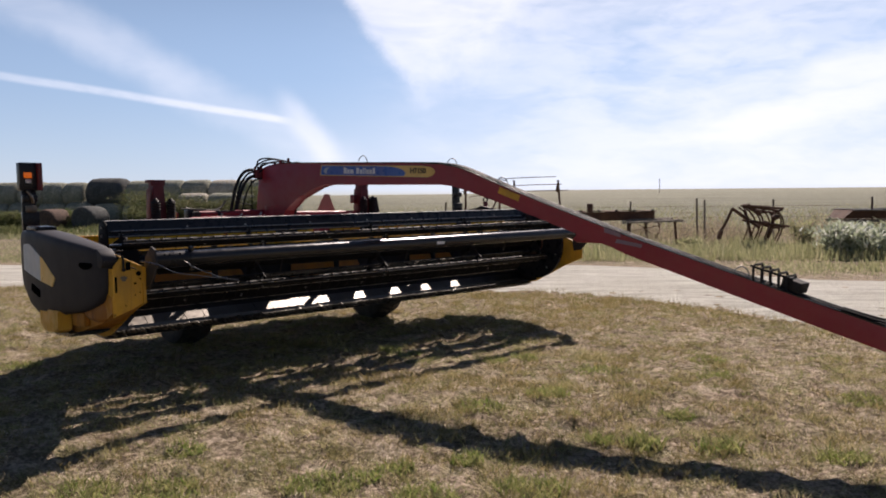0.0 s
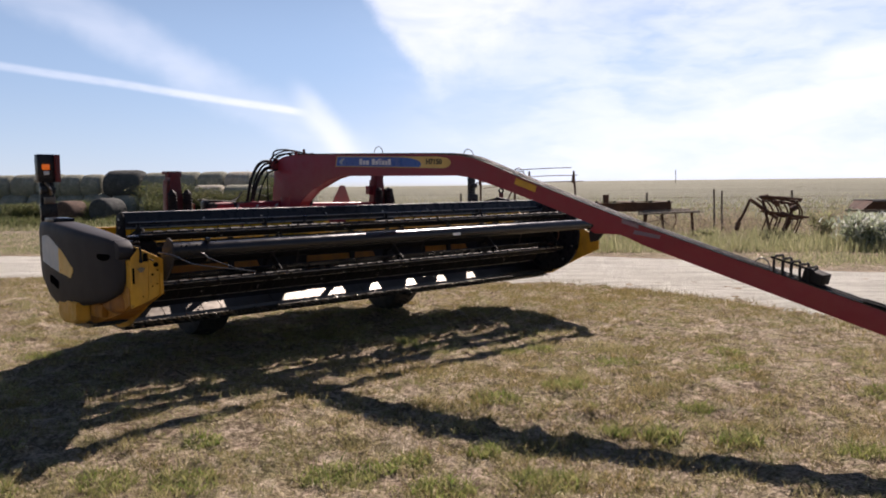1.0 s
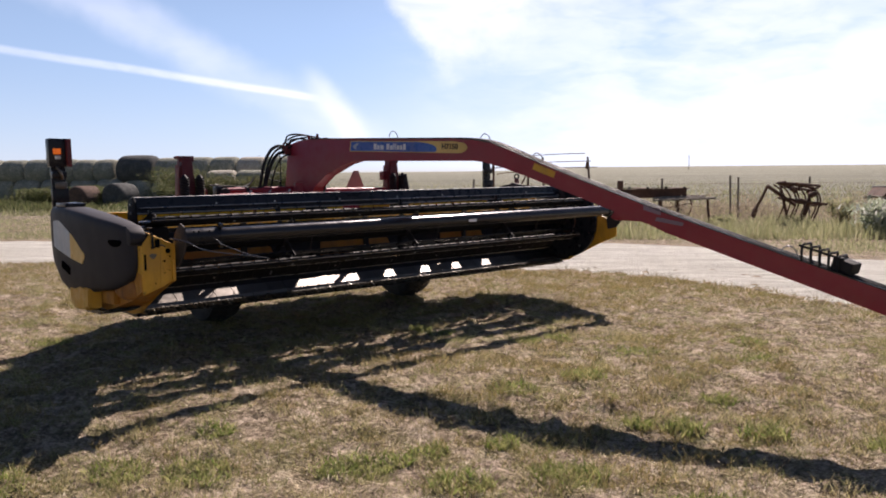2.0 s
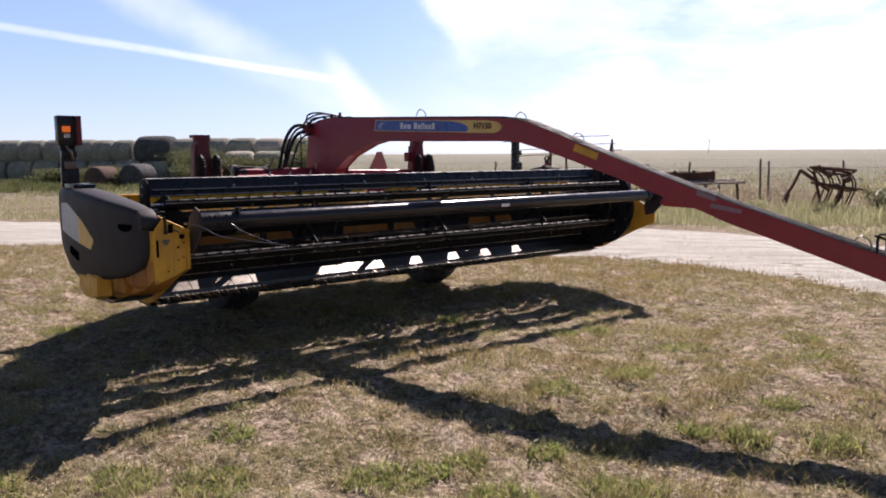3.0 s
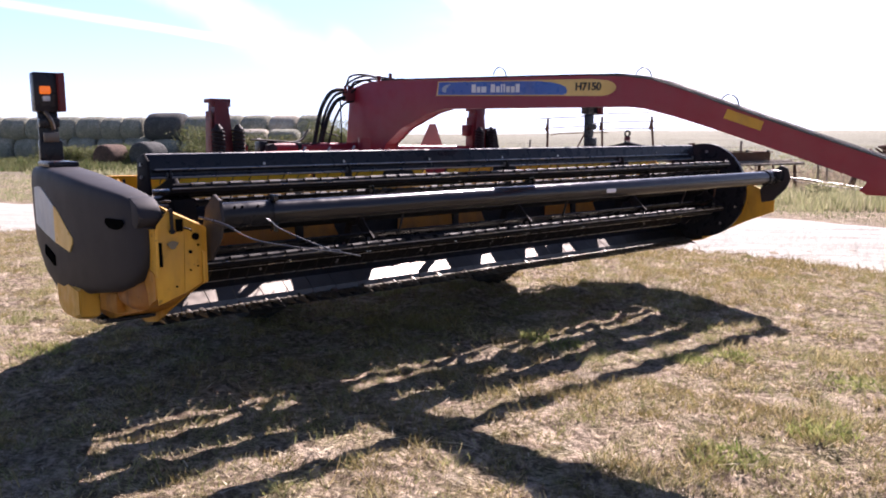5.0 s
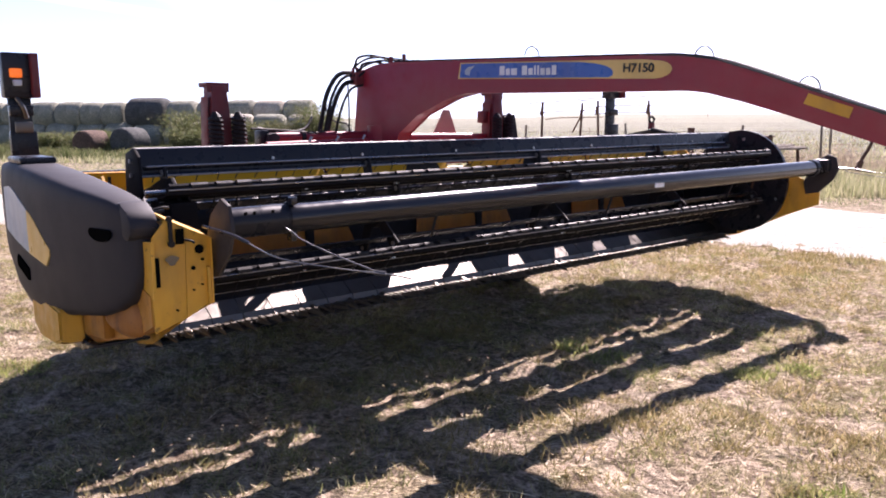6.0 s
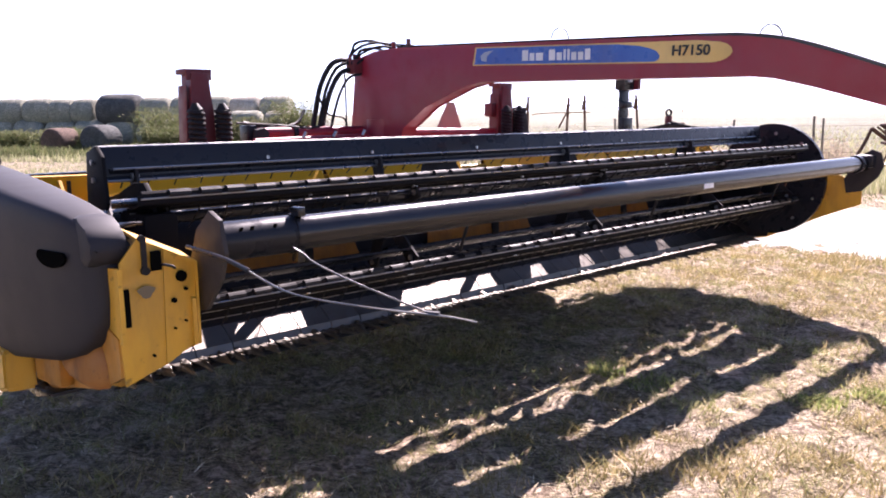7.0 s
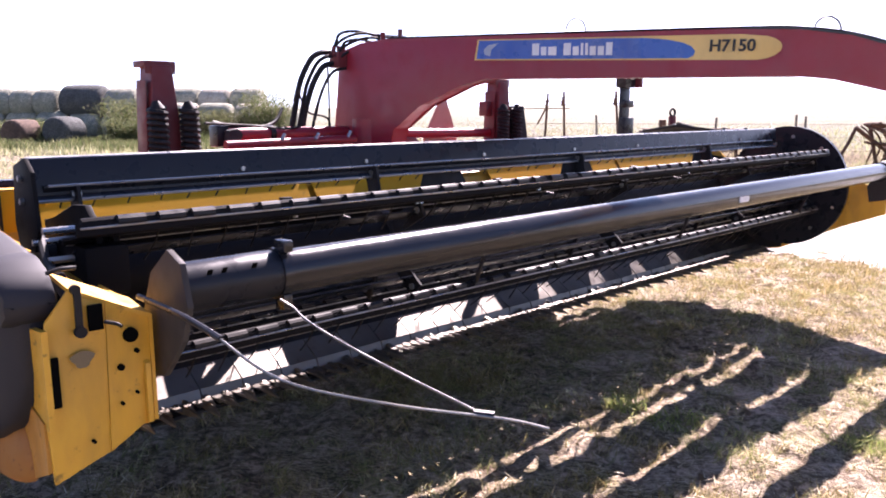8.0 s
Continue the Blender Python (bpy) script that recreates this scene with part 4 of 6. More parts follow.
            bm_path(b, [p, p + L(0.0, -0.04, -0.07), p + L(0.01 * rng.uniform(-1, 1), -0.10 + 0.02 * rng.uniform(-1, 1), -0.13)], 0.0026, 4, 2)
        tagged(part("tine", b, COIL, bat), kind="stuff")
        if math.sin(radians(a)) > 0.3:
            for u in (1.45, 2.36, 3.62):
                b = fresh()
                bm_prism(b, [on(u - 0.08, a, 0.25, 0.010), on(u + 0.10, a, 0.25, 0.010), on(u + 0.17, a, 0.13, 0.012), on(u - 0.13, a, 0.13, 0.012)], on(0, a, 0.2, 0.008) - on(0, a, 0.2, 0), 0.002)
                part("mounting_plate", b, CAST, bat)
        for u in (0.55, 1.06, 1.7, 2.34, 2.9, 4.1):
            for r in ((0.262, 0.285) if u in (1.06, 2.34) else (0.285,)):
                part("bolt", bm_rod(fresh(), on(u, a, r, -0.006), on(u, a, r, 0.0), 0.008, 7), STEEL, bat)
    # drive at the near end: cam plate, arm and motor
    b = fresh()
    bm_rod(b, L(-0.10, -0.52, 0.93), L(-0.03, -0.52, 0.93), 0.115, 24)
    bm_box(b, L(-0.02, -0.36, 1.00), (0.11, 0.22, 0.13), None, 0.012)
    drive = part("reel_drive", b, BAT, mower, "black reel drive motor")
    b = fresh()
    bm_prism(b, [L(-0.03, v, w) for v, w in ((-0.70, 1.085), (-0.60, 1.10), (-0.455, 1.15), (-0.36, 1.157), (-0.318, 1.12), (-0.29, 1.06), (-0.30, 0.95), (-0.68, 0.93))], (0.018, 0, 0), 0.003)
    part("bracket_plate", b, BAT, drive)
    b = fresh()
    bm_prism(b, [L(-0.125, v, w) for v, w in ((-0.60, 1.25), (-0.50, 1.275), (-0.45, 1.24), (-0.43, 1.09), (-0.47, 1.03), (-0.60, 1.03), (-0.625, 1.09))], (0.012, 0, 0), 0.003)
    part("cam_plate", b, BAT, drive)
    for v, w in ((-0.53, 1.22), (-0.53, 1.16), (-0.36, 1.10), (-0.33, 1.03), (-0.45, 1.06)):
        part("bolt", bm_rod(fresh(), L(-0.135, v, w), L(-0.112 if w > 1.14 else 0.0, v, w), 0.009, 8), STEEL, drive)
    b = fresh()
    bm_box(b, L(-0.105, -0.505, 1.11), (0.010, 0.016, 0.062), None, 0.003)
    part("drive_strap", b, STEEL, mower)
    for v, w, q in ((-0.62, 1.0, 0.02), (-0.56, 0.97, -0.02)):
        b = fresh()
        bm_path(b, [L(-0.06, v, w + 0.04), L(-0.10, v + 0.12, w + 0.05 + q), L(-0.14, v + 0.30, w + 0.02), L(-0.16, v + 0.46, w + q)], 0.011, 8)
        part("drive_hose", b, HOSE, mower)


def build_push_bar():
    bar = part("push_bar", bm_rod(fresh(), L(-0.02, 0.10, 1.012), L(4.78, 0.10, 1.012), 0.054, 28), BAR, mower, "dark steel crop push bar with a worn shine")
    part("sleeve", bm_rod(fresh(), L(-0.02, 0.10, 1.012), L(0.235, 0.10, 1.012), 0.058, 28), BLACK, bar)
    for u in (-0.045, 4.78):
        b = fresh()
        bm_prism(b, [L(u, v, w) for v, w in ((0.21, 1.09), (0.235, 1.0), (0.20, 0.92), (0.10, 0.82), (0.0, 0.80), (-0.02, 0.90), (0.06, 1.05), (0.15, 1.112))], (0.014, 0, 0), 0.003)
        part("end_plate", b, PLATE, bar, "brownish-grey end plate")
    b = fresh()
    bm_rod(b, L(0.235, 0.10, 1.012), L(0.262, 0.10, 1.012), 0.063, 24)
    bm_box(b, L(0.25, 0.13, 1.082), (0.026, 0.05, 0.03), None, 0.006)
    bm_box(b, L(0.25, 0.125, 0.945), (0.026, 0.04, 0.04), None, 0.006)
    part("clamp", b, BAR, bar, "steel clamp")
    b = fresh()
    bm_rod(b, L(4.62, 0.10, 1.012), L(4.66, 0.10, 1.012), 0.062, 20)
    bm_box(b, L(4.80, 0.12, 1.03), (0.14, 0.12, 0.09), None, 0.02)
    part("end_clamp", b, BLACK, bar)
    part("small_label", bm_box(fresh(), L(2.62, 0.155, 1.005), (0.09, 0.004, 0.025)), WHITE, bar)
    for u in (0.05, 0.085, 0.16):
        b = bm_box(fresh(), L(u, 0.10 + 0.0575 * math.cos(radians(35)), 1.012 + 0.0575 * math.sin(radians(35))), (0.011, 0.026, 0.004), Euler((radians(35) - math.pi / 2, 0, 0)).to_matrix(), 0.001)
        part("slot", b, HOLE, bar)
    for u in (1.02, 2.30, 3.58):
        b = fresh()
        bm_prism(b, [L(u, v, w) for v, w in ((0.06, 0.965), (0.074, 0.963), (0.030, 0.85), (0.018, 0.85))], (0.008, 0, 0), 0.002)
        part("strap", b, CAST, bar)
    # bent guide rods
    for u, s in ((-0.09, 1), (4.86, -1)):
        b = fresh()
        bm_path(b, [L(u, 0.10, 1.01), L(u + 0.005 * s, 0.30, 1.005), L(u + 0.01 * s, 0.44, 0.99)], 0.0065, 8)
        part("rod_socket", b, BLACK, bar)
        b = fresh()
        bm_path(b, [L(u + 0.01 * s, 0.43, 0.99), L(u + 0.0, 0.66, 0.972), L(u + 0.09 * s, 0.83, 0.955), L(u + 0.20 * s, 0.96, 0.94), L(u + 0.235 * s, 1.02, 0.932)], 0.0026, 8)
        part("guide_rod", b, ROD, bar, "bent steel guide rod")
        b = fresh()
        bm_path(b, [L(u + 0.20 * s, 0.335, 1.012), L(u + 0.215 * s, 0.36, 0.997), L(u + 0.20 * s, 0.45, 0.983), L(u + 0.185 * s, 0.66, 0.965), L(u + 0.185 * s, 0.93, 0.942)], 0.0025, 8)
        part("guide_rod", b, ROD, bar, "bent steel guide rod")
        part("rod_clamp", bm_rod(fresh(), L(u + 0.175 * s, 0.92, 0.943), L(u + 0.195 * s, 0.945, 0.941), 0.008, 8), BLACK, bar)


def build_near_end():
    # yellow nose plate, folded
    b = fresh()
    bm_prism(b, [L(u, 0.10, w) for u, w in ((-0.278, 0.985), (-0.23, 1.045), (-0.16, 1.014), (-0.17, 0.685), (-0.285, 0.645), (-0.290, 0.76))], (0, 0.010, 0), 0.003)
    bm_prism(b, [L(-0.16, 0.102, 1.014), L(-0.065, 0.085, 0.965), L(-0.07, 0.085, 0.732), L(-0.17, 0.102, 0.685)], (0, 0.008, 0))
    nose = part("nose_plate", b, YELLOW, mower, "yellow nose plate with slots and scuffs")
    b = fresh()
    bm_prism(b, [L(-0.23, v, w) for v, w in ((0.10, 1.05), (-0.02, 1.065), (-0.02, 1.055), (0.10, 1.04))], (0.165, 0, -0.083))
    bm_prism(b, [L(-0.068, v, w) for v, w in ((0.09, 0.965), (-0.2, 0.98), (-0.2, 0.62), (0.09, 0.724))], (0.008, 0, 0))
    bm_prism(b, [L(-0.291, v, w) for v, w in ((0.118, 0.975), (-0.05, 0.96), (-0.05, 0.75), (0.118, 0.768))], (0.012, 0, 0))
    part("fold", b, YELLOW, nose)
    for c, sz in (((-0.270, 0.112, 0.865), (0.016, 0.008, 0.105)), ((-0.185, 0.112, 0.985), (0.030, 0.008, 0.055))):
        part("slot", bm_box(fresh(), L(*c), sz, None, 0.003), HOLE, nose)
    for u, w, r in ((-0.112, 0.930, 0.016), (-0.138, 0.865, 0.007), (-0.100, 0.892, 0.005), (-0.105, 0.80, 0.0035), (-0.14, 0.785, 0.0035), (-0.205, 0.72, 0.004)):
        part("hole", bm_rod(fresh(), L(u, 0.08, w), L(u, 0.1112 - max(0.0, u + 0.16) * 0.18, w), r, 14), HOLE, nose)
    b = fresh()
    bm_box(b, L(-0.218, 0.116, 1.005), (0.015, 0.009, 0.10), None, 0.003)
    bm_rod(b, L(-0.218, 0.113, 0.962), L(-0.218, 0.126, 0.962), 0.012, 12)
    bm_rod(b, L(-0.222, 0.113, 1.05), L(-0.222, 0.124, 1.05), 0.010, 12)
    bm_path(b, [L(-0.262, 0.08, 1.082), L(-0.235, 0.085, 1.088), L(-0.205, 0.08, 1.086)], 0.0045, 8)
    bm_path(b, [L(-0.168, 0.112, 0.972), L(-0.150, 0.128, 0.968), L(-0.140, 0.130, 0.960)], 0.004, 8)
    part("latch", b, CAST, nose, "dark latch")
    part("scuff", bm_prism(fresh(), [L(-0.216 + 0.022 * math.cos(t) * (1 + 0.3 * math.sin(3 * t)), 0.110, 0.902 + 0.018 * math.sin(t)) for t in np.linspace(0, 2 * math.pi, 15)[:-1]], (0, -0.0015, 0)), PAN, nose, "bare metal scuff")
    # lower yellow body, drawn in towards the ground
    b = fresh()
    sec = []
    for u, w0, w1 in ((-0.295, 0.672, 0.590), (-0.235, 0.684, 0.605), (-0.17, 0.700, 0.625), (-0.088, 0.722, 0.645)):
        f = 0.095 if u < -0.2 else 0.065
        sec.append([b.verts.new(L(u, v, w)) for v, w in ((f, w0), (-0.09, w1), (-0.36, 0.525), (-0.60, 0.455), (-0.90, 0.46), (-0.92, 0.62), (0.0, 0.80), (f, 0.78))])
    skin(b, sec)
    part("lower_body", b, YELLOW_DIRTY_SHADE, mower, "yellow lower end body, rust stain and shade in its colour")
    # bulged corner piece under the cover
    b = fresh()
    rings = []
    for f in np.linspace(0, 1, 8):
        r_ = math.sin(f * math.pi / 2)
        rings.append([b.verts.new(L(-0.290 - 0.055 * math.cos(f * math.pi / 2), -0.20 + 0.20 * r_ * math.cos(a), 0.635 + (0.16 if math.sin(a) > 0 else 0.050) * r_ * math.sin(a))) for a in np.linspace(0, 2 * math.pi, 25)[:-1]] if r_ > 0.01 else
                     [b.verts.new(L(-0.345, -0.20 + 0.02 * math.cos(a), 0.635 + 0.02 * math.sin(a))) for a in np.linspace(0, 2 * math.pi, 25)[:-1]])
    skin(b, rings)
    part("corner_bulge", b, YELLOW_RUSTY, mower, "rust-stained bulged corner piece")
    b = fresh()
    sec = []
    outline = [(-0.52, 0.64), (-0.52, 0.50), (-0.62, 0.468), (-0.90, 0.448), (-1.01, 0.49), (-1.03, 0.66)]
    for u, k in ((-0.455, 0.88), (-0.43, 0.98), (-0.39, 1.0), (-0.36, 1.0)):
        sec.append([b.verts.new(L(u, -0.5 + (v + 0.5) * k, 0.60 + (w - 0.60) * k)) for v, w in outline])
    skin(b, sec)
    bmesh.ops.bevel(b, geom=list(b.edges), offset=0.008, segments=2, affect="EDGES")
    part("lower_box", b, YELLOW, mower, "scuffed yellow lower end box")
    part("lower_bracket", bm_box(fresh(), L(-0.33, -0.42, 0.585), (0.05, 0.16, 0.10), Euler((0, 0, 0.2)).to_matrix(), 0.014), YELLOW_DIRTY_SHADE, mower, "dirty rust-stained bracket")
    b = fresh()
    bm_prism(b, [L(-0.34, v, w) for v, w in ((-0.45, 0.475), (-0.65, 0.425), (-1.0, 0.40), (-1.2, 0.46), (-1.15, 0.49), (-1.0, 0.44), (-0.65, 0.45), (-0.45, 0.49))], (0.22, 0, 0), 0.01)
    part("skid_shoe", b, BLACK, mower, "black skid shoe")
    # big moulded drive cover: sections from front to back
    b = fresh()
    secs = []
    shape = ((0.045, 1.02, 0.87, -0.265, -0.305), (0.03, 1.065, 0.81, -0.25, -0.33), (-0.01, 1.09, 0.755, -0.24, -0.352), (-0.08, 1.112, 0.705, -0.235, -0.376), (-0.20, 1.130, 0.665, -0.235, -0.406), (-0.38, 1.150, 0.635, -0.24, -0.440),
             (-0.58, 1.172, 0.60, -0.25, -0.464), (-0.80, 1.190, 0.575, -0.26, -0.477), (-1.02, 1.200, 0.565, -0.26, -0.477), (-1.20, 1.203, 0.60, -0.26, -0.470), (-1.38, 1.195, 0.70, -0.27, -0.458), (-1.45, 1.16, 0.80, -0.29, -0.43))
    for v, wt, wb, ur, ul in shape:
        loop = []
        cu_, cw, hu, hw = (ur + ul) / 2, (wt + wb) / 2, (ur - ul) / 2, (wt - wb) / 2
        for i in range(32):
            a = 2 * math.pi * i / 32
            e = (0.26 if math.cos(a) > 0 else 0.30) if math.sin(a) > 0 else 0.36
            x = math.copysign(abs(math.cos(a)) ** e, math.cos(a))
            y = math.copysign(abs(math.sin(a)) ** e, math.sin(a))
            xx = x * hu
            if y < 0 and x < 0:
                xx *= 1 + 0.13 * y * abs(y)          # tucked in below on the outside
            loop.append(b.verts.new(L(cu_ + xx, v, cw + y * hw)))
        secs.append(loop)
    skin(b, secs)
    cover = part("drive_cover", b, COVER, mower, "dark grey moulded plastic drive cover with a pale decal")
    b = fresh()
    bm_prism(b, [L(-0.345, v, w) for v, w in ((-0.12, 1.108), (-0.02, 1.104), (0.045, 1.08), (0.078, 1.04), (0.075, 1.0), (0.04, 0.972), (-0.12, 0.965))], (0.105, 0, 0.0), 0.022)
    part("end_cap", b, COVER, cover)
    # half-moon hand grip on the slanting face
    b = fresh()
    along, out = Vector((-0.253, -0.967)), Vector((-0.967, 0.253))
    moon = [(0.070 * math.cos(t), -0.034 * math.sin(t)) for t in np.linspace(0, math.pi, 13)] + [(-0.06, 0.012), (0.06, 0.012)]
    at = [Vector((-0.384, -0.11)) + along * p for p, q in moon]
    bm_prism(b, [L(c.x, c.y, 0.995 + q) for c, (p, q) in zip(at, moon)], L(out.x * 0.008, out.y * 0.008, 0))
    part("grip_recess", b, HOLE, cover)
    b = fresh()
    bm_box(b, L(-0.365, -1.15, 1.212), (0.15, 0.26, 0.03), None, 0.012)
    part("hatch", b, BLACK, cover)
    def film(vs, mat, label):
        """Thin film laid on the outer face between two lines."""
        b = fresh()
        loops = []
        for v in vs:
            u = np.interp(-v, [-c[0] for c in shape], [c[4] for c in shape])
            lo = np.interp(v, (-1.27, -0.58, -0.54), (0.893, 0.813, 0.86))
            hi = np.interp(v, (-1.27, -1.115, -1.036, -0.75, -0.54), (1.085, 1.101, 1.094, 1.004, 0.885))
            loops.append([b.verts.new(L(u + d, v, w)) for d, w in ((0.004, lo), (-0.004, lo), (-0.004, (lo + hi) / 2), (-0.0025, hi), (0.004, hi))])
        skin(b, loops)
        part("decal", b, mat, cover, label)
    film(np.linspace(-1.27, -0.80, 8), SILVERBLUE, "pale blue decal")
    film(np.linspace(-0.80, -0.54, 7), CREAM, "cream decal tip")
    b = fresh()
    bm_box(b, L(-0.471, -0.95, 0.757), (0.026, 0.20, 0.060), Euler((0.20, 0, 0)).to_matrix(), 0.012)
    part("vent", b, HOLE, cover)
    # bracket behind the cover, linking it to the frame
    for c, sz in (((-0.20, -1.75, 1.04), (0.10, 0.75, 0.06)), ((0.25, -2.08, 1.06), (0.8, 0.06, 0.06)), ((4.2, -1.95, 1.06), (1.3, 0.06, 0.06))):
        part("rear_bracket", bm_box(fresh(), L(*c), sz, None, 0.008), BLACK, mower)


def build_far_shield():
    """Dark ribbed sheet over the far rear corner, with a stub post beside it."""
    b = fresh()
    bm_prism(b, [L(5.15, -1.98, 1.15), L(4.78, -1.72, 1.235), L(4.66, -1.36, 1.285), L(4.95, -1.20, 1.25), L(5.40, -1.12, 1.13), L(5.42, -1.6, 1.09)], (0, 0, -0.02), 0.004)
    sheet = part("far_shield", b, CAST, mower, "dark ribbed sheet over the far rear corner")
    for k in range(11):
        f = k / 10
        p, q = L(5.12 - 0.44 * f, -1.94 + 0.58 * f, 1.165 + 0.125 * f), L(5.42 - 0.10 * f, -1.60 + 0.46 * f, 1.10 + 0.05 * f)
        part("rib", bm_rod(fresh(), p, q, 0.014, 7), CAST if k % 3 else PAN, sheet)
    for u, v in ((4.85, -1.5), (5.2, -1.75)):
        part("stay", bm_rod(fresh(), L(u - 0.25, v, 0.75), L(u, v, 1.17), 0.022, 8), CAST, sheet)
    part("stub_post", bm_rod(fresh(), L(5.02, -1.60, 1.10), L(5.02, -1.60, 1.34), 0.03, 10), RED_DARK, sheet)
    b = fresh()
    bm_path(b, [L(5.02, -1.60, 1.33), L(4.98, -1.60, 1.37), L(5.02, -1.60, 1.40), L(5.06, -1.60, 1.37), L(5.02, -1.60, 1.33)], 0.010, 7, 4)
    part("eye_ring", b, CAST, sheet)


def build_lamp(u, v, wired=True, lift=0.0):
    b = fresh()
    bm_box(b, L(u, v - 0.06, 1.28 + lift / 2), (0.115, 0.03, 0.50 + lift), None, 0.006)
    bm_box(b, L(u, v - 0.03, 1.245), (0.135, 0.05, 0.17), None, 0.01)
    bm_box(b, L(u, v - 0.03, 1.44), (0.12, 0.05, 0.06), None, 0.012)
    post = part("lamp_bracket", b, BLACK, mower, "black bracket with a warning lamp")
    b = fresh()
    bm_prism(b, [L(u + x, v, z) for x, z in ((-0.08, 1.507 + lift), (0.08, 1.507 + lift), (0.08, 1.75 + lift), (-0.08, 1.75 + lift))], (0, 0.10, 0), 0.012)
    lamp_box = part("lamp_housing", b, BLACK, post, "black lamp housing")
    part("side_panel", bm_box(fresh(), L(u + 0.072, v - 0.035, 1.628 + lift), (0.036, 0.17, 0.238), None, 0.004), RED_DARK, lamp_box, "red reflector panel")
    b = fresh()
    bm_box(b, L(u - 0.018, v + 0.012, 1.640 + lift), (0.062, 0.03, 0.050), None, 0.010)
    part("lens", b, AMBER, lamp_box, "amber lamp lens")
    b = fresh()
    bm_box(b, L(u - 0.014, v + 0.012, 1.588 + lift), (0.045, 0.026, 0.034), None, 0.008)
    part("lens", b, CLEAR, lamp_box, "clear lamp lens")
    if not wired:
        return
    b = fresh()
    bm_path(b, [L(u - 0.02, v - 0.01, 1.507), L(u + 0.0, v + 0.02, 1.46), L(u + 0.02, v + 0.0, 1.40)], 0.012, 6)
    bm_box(b, L(u, v + 0.01, 1.35), (0.09, 0.02, 0.06), None, 0.006)
    part("wiring", b, PAN, lamp_box)


HOOD_END = 3.6
# spans of the added sun-blocking shelves
SHADE_SHELVES = ((0.20, 0.62), (0.77, 0.93), (1.24, 1.83), (2.45, 2.785), (2.875, 3.235), (3.325, 3.645), (3.735, 4.075), (4.165, 4.78))
REEL_PHASE, BAT_STAND = 30, (11, 96, 30, 45, 12)
build_tongue()
build_frame()
build_shell()
build_reel()
build_push_bar()
build_near_end()
build_far_shield()
build_lamp(-0.21, -2.0)
build_lamp(4.79, -1.85, False, 0.06)


# ---- yard edge and field ----
def put_blades(name, mat, xyz, height, width, lean, label, category, rng, segments=1):
    """Very many thin leaves in one mesh: each a bent strip that ends in a point."""
    n = len(xyz)
    turn = rng.uniform(0, 2 * np.pi, n)
    side = np.stack([np.cos(turn), np.sin(turn), np.zeros(n)], 1) * (width / 2)[:, None]
    la = rng.uniform(0, 2 * np.pi, n)
    out = np.stack([np.cos(la), np.sin(la), np.zeros(n)], 1) * (height * lean)[:, None]
    up = np.zeros((n, 3))
    up[:, 2] = height
    if segments == 1:
        v = np.stack([xyz - side, xyz + side, xyz + up + out], 1).reshape(-1, 3)
        loops = np.arange(3 * n)
        starts, totals = np.arange(n) * 3, np.full(n, 3)
    else:
        mid = xyz + up * 0.6 + out * 0.35
        v = np.stack([xyz - side, xyz + side, mid + side * 0.7, mid - side * 0.7, xyz + up * 0.95 + out], 1).reshape(-1, 3)
        base = (np.arange(n) * 5)[:, None]
        loops = (base + np.array([0, 1, 2, 3, 3, 2, 4])).ravel()
        starts = ((np.arange(n) * 7)[:, None] + np.array([0, 4])).ravel()
        totals = np.tile([4, 3], n)
    me = bpy.data.meshes.new(name)
    me.vertices.add(len(v)), me.loops.add(len(loops)), me.polygons.add(len(starts))
    me.vertices.foreach_set("co", v.ravel().astype(np.float32))
    me.loops.foreach_set("vertex_index", loops.astype(np.int32))
    me.polygons.foreach_set("loop_start", starts.astype(np.int32))
    me.polygons.foreach_set("loop_total", totals.astype(np.int32))
    me.update(calc_edges=True)
    me.materials.append(mat)
    return tagged(new(name, me), label, category, kind="stuff")


def soft_noise(x, y, scale, seed):
    return np.array([noise.noise((a * scale, b * scale, seed)) for a, b in zip(x, y)])


def sod(x, y):
    return np.array([ground_z(a, b) + clod_z(a, b) - 0.006 for a, b in zip(x, y)])


